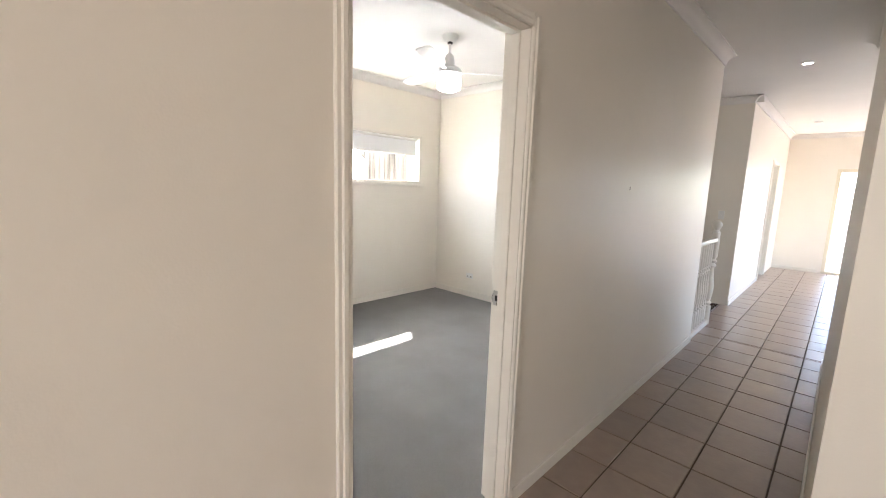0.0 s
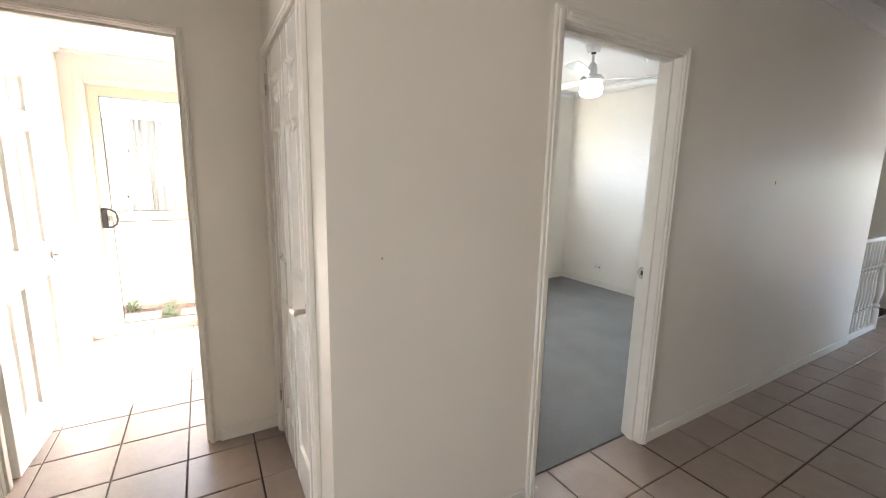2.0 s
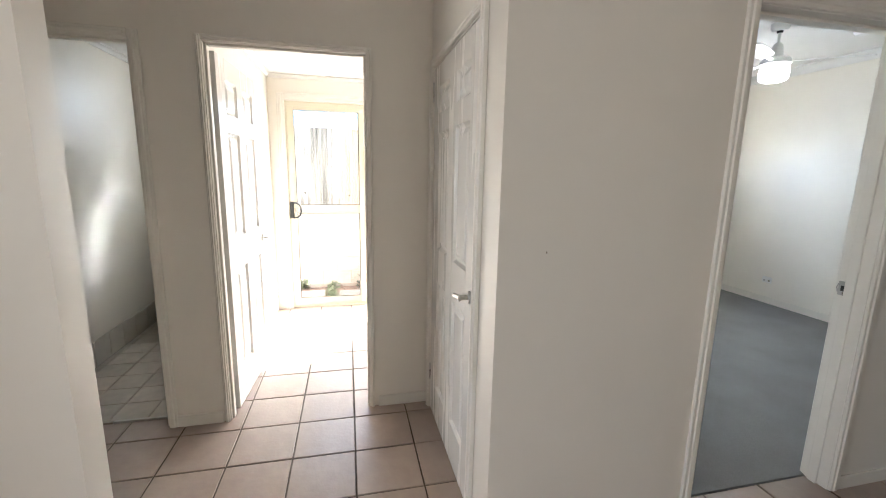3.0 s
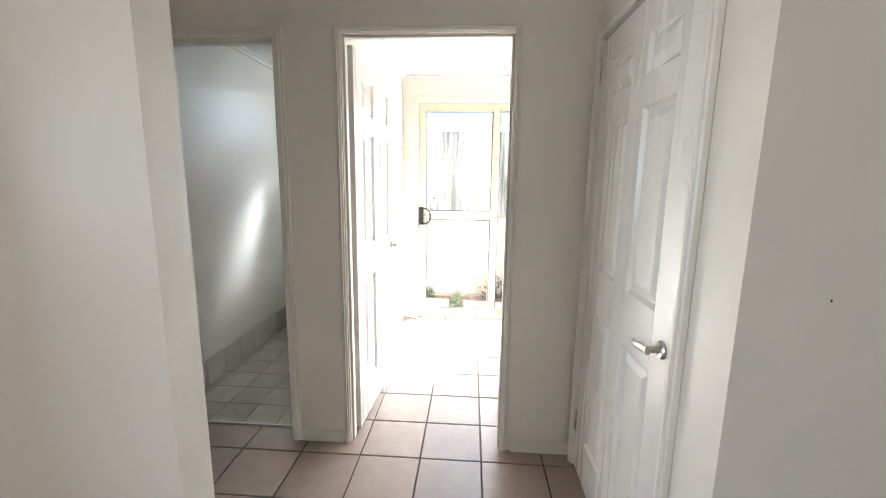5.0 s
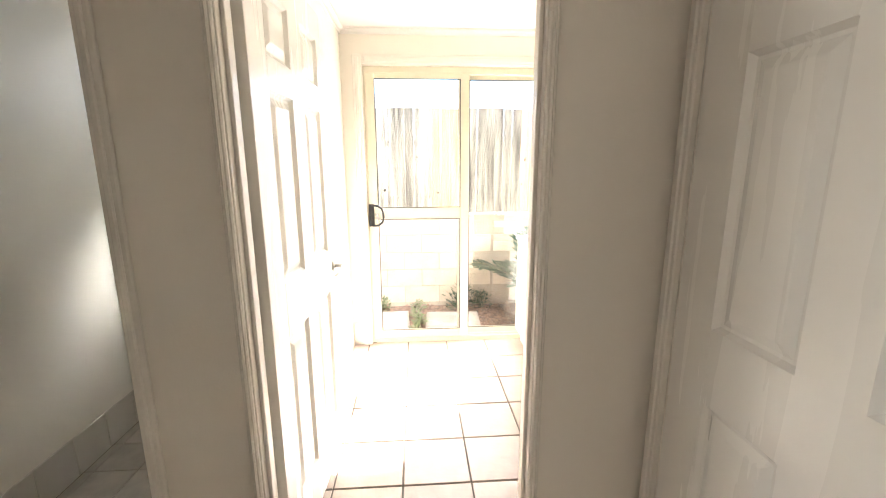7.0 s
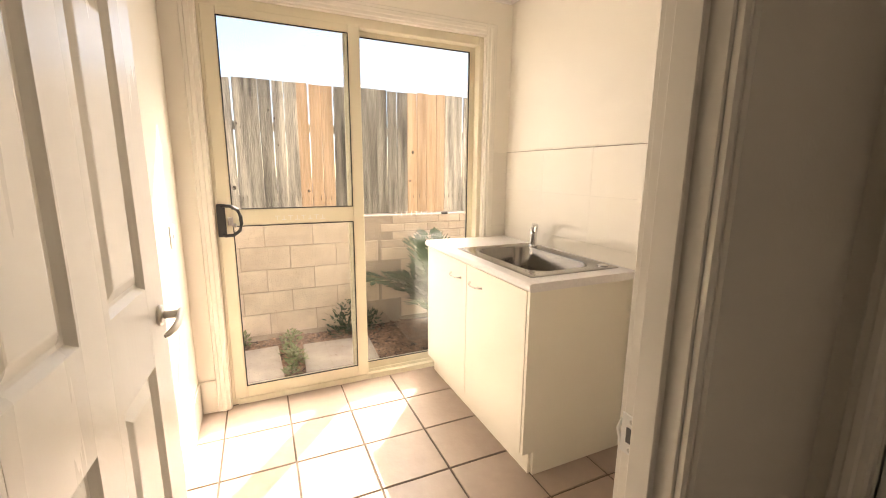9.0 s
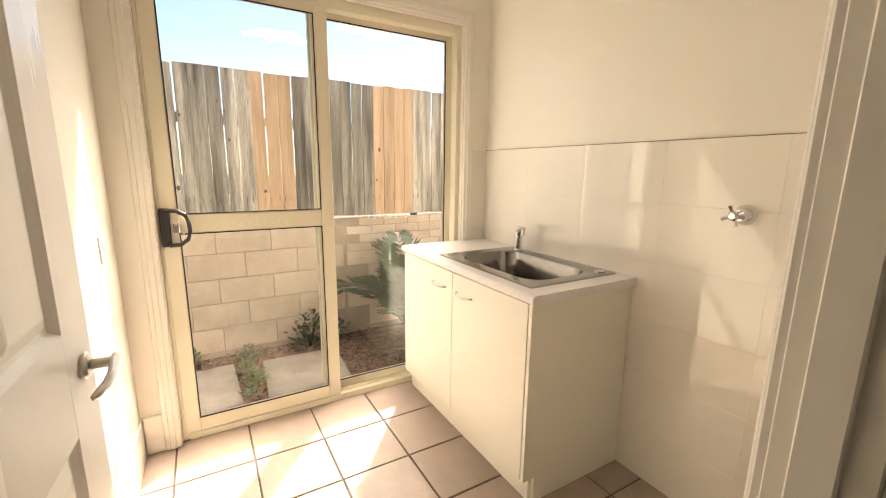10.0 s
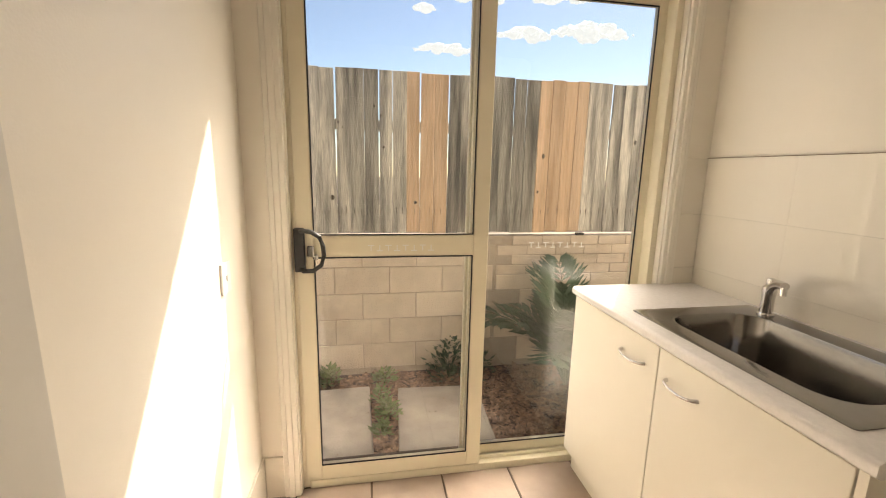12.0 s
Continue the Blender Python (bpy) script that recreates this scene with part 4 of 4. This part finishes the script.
def weed(at, n, h, rng, name="weed", label="small green weed between the slabs", material=None):
    p = thing(name, label, "plant", at=at)
    bm = bmesh.new()
    for k in range(n):
        a, r = rng.uniform(0, 6.283), rng.uniform(0, h * 0.55)
        z = rng.uniform(0.0, h) * (1 - 0.5 * r / (h * 0.55))
        b = Vector((r * math.cos(a), r * math.sin(a), z))
        a2 = a + rng.uniform(-0.8, 0.8)
        l = rng.uniform(0.025, 0.06) * (0.7 + h)
        leaf_blade(bm, b, b + Vector((l * math.cos(a2), l * math.sin(a2), rng.uniform(0, l))), l * 0.28)
    for k in range(7):
        a = rng.uniform(0, 6.283)
        tube(bm, [(0, 0, -0.01), (0.12 * h * math.cos(a), 0.12 * h * math.sin(a), h * 0.5), (0.35 * h * math.cos(a), 0.35 * h * math.sin(a), h * rng.uniform(0.7, 1))], [0.003, 0.0025, 0.0012], 5)
    part("leaves", bm, material or M["weed"], p)
    return p


rng = random.Random(7)
fern((-4.80, 0.74, GZ - 0.02), 40, 0.84, rng)
for x, y, n, h in ((-4.40, -0.59, 90, 0.09), (-4.56, -0.55, 130, 0.14), (-4.73, -0.59, 90, 0.11), (-4.98, -0.56, 120, 0.13), (-5.04, -0.95, 170, 0.14), (-5.0, -1.2, 160, 0.13)):
    weed((x, y, GZ), n, h, rng)
weed((-5.02, -0.08, GZ - 0.02), 260, 0.34, rng, "bush", "leafy dark green bush against the block wall", M["leaf"])
weed((-5.06, 0.14, GZ - 0.02), 160, 0.24, rng, "bush", "leafy dark green bush against the block wall", M["leaf"])

# stepping slabs
def slab(x0, x1, y0, y1, z, turn):
    s = thing("paving_slab", "worn grey-brown concrete stepping slab", "paving slab", "stepping slabs", at=((x0 + x1) / 2, (y0 + y1) / 2, 0), rz=turn)
    hx, hy = (x1 - x0) / 2, (y1 - y0) / 2
    part("slab", boxes((-hx, hx, -hy, hy, z - 0.05, z), bevel=0.008, seg=2), M["concrete"], s)


slab(-4.92, -4.16, -1.08, -0.65, GZ + 0.02, 2)
slab(-4.86, -4.15, -0.49, 0.06, GZ + 0.022, -3)

# bark and dead leaves
bm = bmesh.new()
for k in range(9000):
    x, y = rng.uniform(-5.12, -4.12), rng.uniform(-1.3, 1.6)
    a, l = rng.uniform(0, 6.28), rng.uniform(0.02, 0.07)
    z = GZ - 0.016 + rng.uniform(0, 0.016)
    d = Vector((math.cos(a), math.sin(a), rng.uniform(-0.3, 0.5)))
    leaf_blade(bm, (x, y, z), Vector((x, y, z)) + d * l, l * rng.uniform(0.15, 0.4))
tagged(part("bark_chips", bm, M["chip"]), "dark brown bark chips and dead leaves on soil", "bark mulch", kind="stuff")

# ---- pieces: fence palings, wall blocks, tiles ----
def share(name, me, parent, at=(0, 0, 0), rz=0.0, ry=0.0, rx=0.0):
    ob = new(name, me)
    ob.parent = parent
    ob.matrix_basis = pose(*at, rx, ry, rz)
    return ob


WT = 0.92                                                   # top of the block wall
FT = 2.06                                                   # top of the palings
fence = thing("paling_fence", "weathered grey paling fence with newer orange palings", "fence")
part("rail", boxes((-5.36, -5.29, -9, 9, 1.66, 1.73)), M["fence_old"], fence)
part("rail", boxes((-5.36, -5.29, -9, 9, 1.06, 1.13)), M["fence_old"], fence)
PALE = (0.097, 0.089, 0.0995, 0.092, 0.098)
pal = []
for k in range(5):
    w = PALE[k]
    bm = bmesh.new()
    box(bm, -0.008, 0.008, -w / 2, w / 2, 0, 1.128, 0.0025)
    pal.append({m: mesh_of("paling", bm.copy(), M[m]) for m in ("fence_old", "fence_new")})
    bm.free()
y = -2.6
new_ranges = ((-0.375, -0.05), (0.62, 0.96))
i = 0
while y < 3.4:
    fresh = any(a <= y <= b for a, b in new_ranges)
    z = WT + 0.012 + rng.uniform(-0.006, 0.006)
    share("paling", pal[i % 5]["fence_new" if fresh else "fence_old"], fence, (-5.27 + rng.uniform(-0.004, 0.004), y, z), 0, 0, rng.uniform(-0.3, 0.3))
    y += (PALE[i % 5] + PALE[(i + 1) % 5]) / 2 + rng.uniform(0.002, 0.005)
    i += 1
bm = bmesh.new()
for a, b in ((-9, -2.66), (3.46, 9)):
    yy = a
    while yy < b:
        box(bm, -5.278, -5.262, yy, yy + 0.096, WT, FT + rng.uniform(-0.012, 0.012)); yy += 0.102
tagged(part("far_palings", bm, M["fence_old"], fence), kind="stuff")

kn = []
for r in (0.005, 0.008, 0.013):
    bm = bmesh.new()
    lathe(bm, (0, 0, 0), [(r, 0), (r * 0.9, 0.0012), (r * 0.3, 0.0013)], 9, "X")
    kn.append(mesh_of("knot", bm, M["knot"]))
for k in range(26):
    ob = share("knot", kn[k % 3], fence, (-5.2605, rng.uniform(-1.6, 1.9), rng.uniform(1.15, 2.0)))
    ob.scale = (1, 1, rng.uniform(1.0, 1.7))
bm = bmesh.new()                                            # rows of split nail holes along the lower rail
yy = -2.5
while yy < 3.3:
    l = rng.uniform(0.02, 0.05)
    box(bm, -5.262, -5.2575, yy, yy + 0.003, 1.075, 1.075 + l)
    yy += rng.uniform(0.03, 0.07)
tagged(part("nail_splits", bm, M["knot"], fence, "dark splits round old nails"), kind="stuff")

bw = thing("block_wall", "painted concrete block retaining wall below the fence", "retaining wall")
part("core", boxes((-5.35, -5.186, -9, 9, GZ - 0.3, WT - 0.004)), M["mortar"], bw)
def course(z0, z1, length, a, b, shift=0.0):
    """One course of blocks from a to b, with recessed joints."""
    me = mesh_of("block", boxes((-0.06, 0.0, -length / 2 + 0.0025, length / 2 - 0.0025, 0, z1 - z0 - 0.005), bevel=0.003), M["block"])
    yy = a + length / 2 + shift
    while yy < b - length * 0.4:
        share("block", me, bw, (-5.178 + rng.uniform(-0.003, 0.003), yy, z0 + rng.uniform(-0.001, 0.001))); yy += length


for k, (z0, z1) in enumerate(((0.695, 0.89), (0.495, 0.695), (0.30, 0.495), (0.105, 0.30), (-0.09, 0.105))):
    course(z0, z1, 0.392, -2.47, 0.30, 0.0 if k % 2 else -0.196)
course(0.89, WT, 0.232, -2.47, 0.28)
for k, (z0, z1) in enumerate(((0.615, 0.692), (0.692, 0.768), (0.768, 0.845), (0.845, WT))):
    course(z0, z1, 0.236, 0.30, 3.2, 0.118 if k % 2 else 0.0)
for k, (z0, z1) in enumerate(((0.495, 0.615), (0.30, 0.495), (0.105, 0.30), (-0.09, 0.105))):
    course(z0, z1, 0.392, 0.30, 3.2, 0.196 if k % 2 else 0.0)
fl = thing("fence_clip", "small dark metal bracket on top of the wall", "bracket")
part("clip", boxes((-5.2, -5.16, 0.93, 0.99, WT - 0.002, WT + 0.018), bevel=0.004), M["black"], fl)

# clouds, far off
sky_clouds = tagged(new("backdrop_clouds"), "small white fair-weather clouds in a blue sky", "clouds", kind="structure")


def cloud(at, w, h, seed):
    r = random.Random(seed)
    bm = bmesh.new()
    for k in range(40):
        t = r.uniform(-1, 1)
        s = h * (1 - 0.75 * abs(t) ** 1.5) * r.uniform(0.25, 0.8)
        bmesh.ops.create_icosphere(bm, subdivisions=3, radius=1, matrix=Matrix.Translation((r.uniform(-1, 1) * w * 0.2, t * w, r.uniform(-0.1, 0.7) * h * (1 - abs(t)))) @ Matrix.Diagonal((s * 1.3, s * 1.6, s * 0.7, 1)))
    for v in bm.verts:
        v.co += Vector(noise.noise_vector(v.co * (2.2 / h))) * h * 0.28 + Vector(noise.noise_vector(v.co * (7 / h))) * h * 0.09
    ob = part("cloud", bm, M["cloud"], sky_clouds, "", True)
    ob.location = at


cloud((-600, 72, 215), 14, 8, 1)
cloud((-600, 150, 232), 34, 11, 2)
cloud((-600, 215, 190), 40, 12, 3)
cloud((-600, 265, 245), 50, 14, 4)
cloud((-600, 105, 165), 45, 9, 5)
cloud((-600, 320, 200), 60, 16, 6)

# floor tiles on one grid of 0.32 m
PX, PY, P, J = -0.38, -0.33, 0.32, 0.0045
tiles = tagged(new("floor_tiles"), "pinkish beige ceramic floor tiles with dark joints", "floor tiles", kind="structure")


def tile_mesh(w, d, h, bev, material, name="tile"):
    bm = bmesh.new()
    lo = [bm.verts.new((x, y, -h)) for x, y in ((-w, -d), (w, -d), (w, d), (-w, d))]
    mi = [bm.verts.new((x, y, -bev)) for x, y in ((-w, -d), (w, -d), (w, d), (-w, d))]
    up = [bm.verts.new((x, y, 0)) for x, y in ((-w + bev, -d + bev), (w - bev, -d + bev), (w - bev, d - bev), (-w + bev, d - bev))]
    for a, b in ((lo, mi), (mi, up)):
        for k in range(4):
            bm.faces.new((a[k], a[(k + 1) % 4], b[(k + 1) % 4], b[k]))
    bm.faces.new(up)
    return mesh_of(name, bm, material)


full_tile = tile_mesh(P / 2 - J, P / 2 - J, 0.008, 0.002, M["tile"])
regions = [(-3.905, -1.98, -1.15, 0.85), (-1.98, -0.70, -1.29, 0.17), (-1.865, -0.70, -2.3, -1.29), (-0.70, 2.65, -4.0, 1.90), (-0.70, 0.41, 1.90, 5.4), (-0.72, 4.0, 5.4, 11.5)]
near, far = [], []
for n, (x0, x1, y0, y1) in enumerate(regions):
    for i in range(math.floor((x0 - PX) / P), math.ceil((x1 - PX) / P)):
        for j in range(math.floor((y0 - PY) / P), math.ceil((y1 - PY) / P)):
            a, b = max(x0, PX + i * P), min(x1, PX + i * P + P)
            c, d = max(y0, PY + j * P), min(y1, PY + j * P + P)
            if b - a < 0.02 or d - c < 0.02:
                continue
            if n == 3 and (a > 1.3 or c < -2.4) or n == 5 and (a > 0.6 or c > 8.5):
                far.append((a, b, c, d))
            else:
                near.append((a, b, c, d))
for a, b, c, d in near:
    me = full_tile if (b - a > P - 0.001 and d - c > P - 0.001) else tile_mesh((b - a) / 2 - J, (d - c) / 2 - J, 0.008, 0.002, M["tile"])
    share("tile", me, tiles, ((a + b) / 2 + rng.uniform(-0.0006, 0.0006), (c + d) / 2 + rng.uniform(-0.0006, 0.0006), rng.uniform(-0.0008, 0.0008)))
bm = bmesh.new()
for a, b, c, d in far:
    box(bm, a + J, b - J, c + J, d - J, -0.008, 0)
tagged(part("far_tiles", bm, M["tile"], tiles), kind="stuff")

# toilet tiles and threshold strip
tt = tagged(new("toilet_floor_tiles"), "small beige toilet floor tiles with dark joints", "floor tiles", kind="structure")
part("bed", boxes((-3.87, -1.868, -2.2, -1.2, -0.006, 0.003)), M["grout"], tt)
sm = tile_mesh(0.1, 0.1, 0.007, 0.0015, M["toilet_tile"])
for i in range(10):
    for j in range(-1, 3):
        y = -1.84 + 0.205 * j
        if -2.3 < y < -1.2:
            share("tile", sm, tt, (-1.972 - 0.205 * i, y, 0.009))
for y, w in ((-2.17, 0.0215), (-1.264, 0.0585)):
    edge = tile_mesh(0.1, w, 0.007, 0.0015, M["toilet_tile"])
    for i in range(10):
        share("tile", edge, tt, (-1.972 - 0.205 * i, y, 0.009))
part("threshold_strip", boxes((-1.875, -1.858, -2.10, -1.375, -0.004, 0.013), bevel=0.002), M["satin"], tt, "worn metal threshold strip")

# toilet and laundry skirting tiles
sk = tagged(new("skirting_tiles_toilet"), "beige skirting tiles along the toilet wall", "skirting tiles", kind="structure")
sm = tile_mesh(0.1, 0.0975, 0.008, 0.0015, M["skirt_tile"], "skirting_tile")
for k in range(10):
    share("skirting_tile", sm, sk, (-1.952 - 0.205 * k, -2.192, 0.1065), 0, 0, -90)
sl = tagged(new("skirting_tiles_laundry"), "cream skirting tiles round the laundry", "skirting tiles", kind="structure")
sm2 = tile_mesh(0.15, 0.0945, 0.01, 0.0015, M["wall_tile"], "skirting_tile")
for k in range(6):
    share("skirting_tile", sm2, sl, (XS + 0.15 + 0.302 * k, YL + 0.01, 0.0965), 0, 0, -90)
st2 = tile_mesh(0.0945, 0.058, 0.012, 0.0015, M["wall_tile"], "skirting_tile")
share("skirting_tile", st2, sl, (XS + 0.012, YL + 0.01 + 0.06, 0.0965), 0, 90, 0)

# glossy wall tiles over the bench
wt = tagged(new("wall_tiles"), "large glossy cream wall tiles behind the sink", "wall tiles", kind="structure")
TW, TH = 0.40, 0.2447
big = tile_mesh(TW / 2 - 0.0002, TH / 2 - 0.0002, 0.008, 0.0003, M["wall_tile"], "wall_tile")
for i in range(5):
    for j in range(6):
        share("wall_tile", big, wt, (XS + TW * (i + 0.5), YR, TH * (j + 0.5) - 0.003), 0, 0, 90)
stub = tile_mesh(TH / 2 - 0.0008, 0.055 - 0.0008, 0.006, 0.0012, M["wall_tile"], "wall_tile")
for j in range(6):
    share("wall_tile", stub, wt, (XS + 0.006, 0.775, TH * (j + 0.5) - 0.003), 0, 90, 0)

# Thin brown strip drawn in place of the shadow along the tiles' top edge.
part("edge_shade", boxes((XS + 0.001, XBB, YR + 0.0005, YR + 0.008, TH * 6 - 0.0028, TH * 6 - 0.0003)), M["edge_shade"], wt, "brown strip for the shadowed grout line along the top edge")
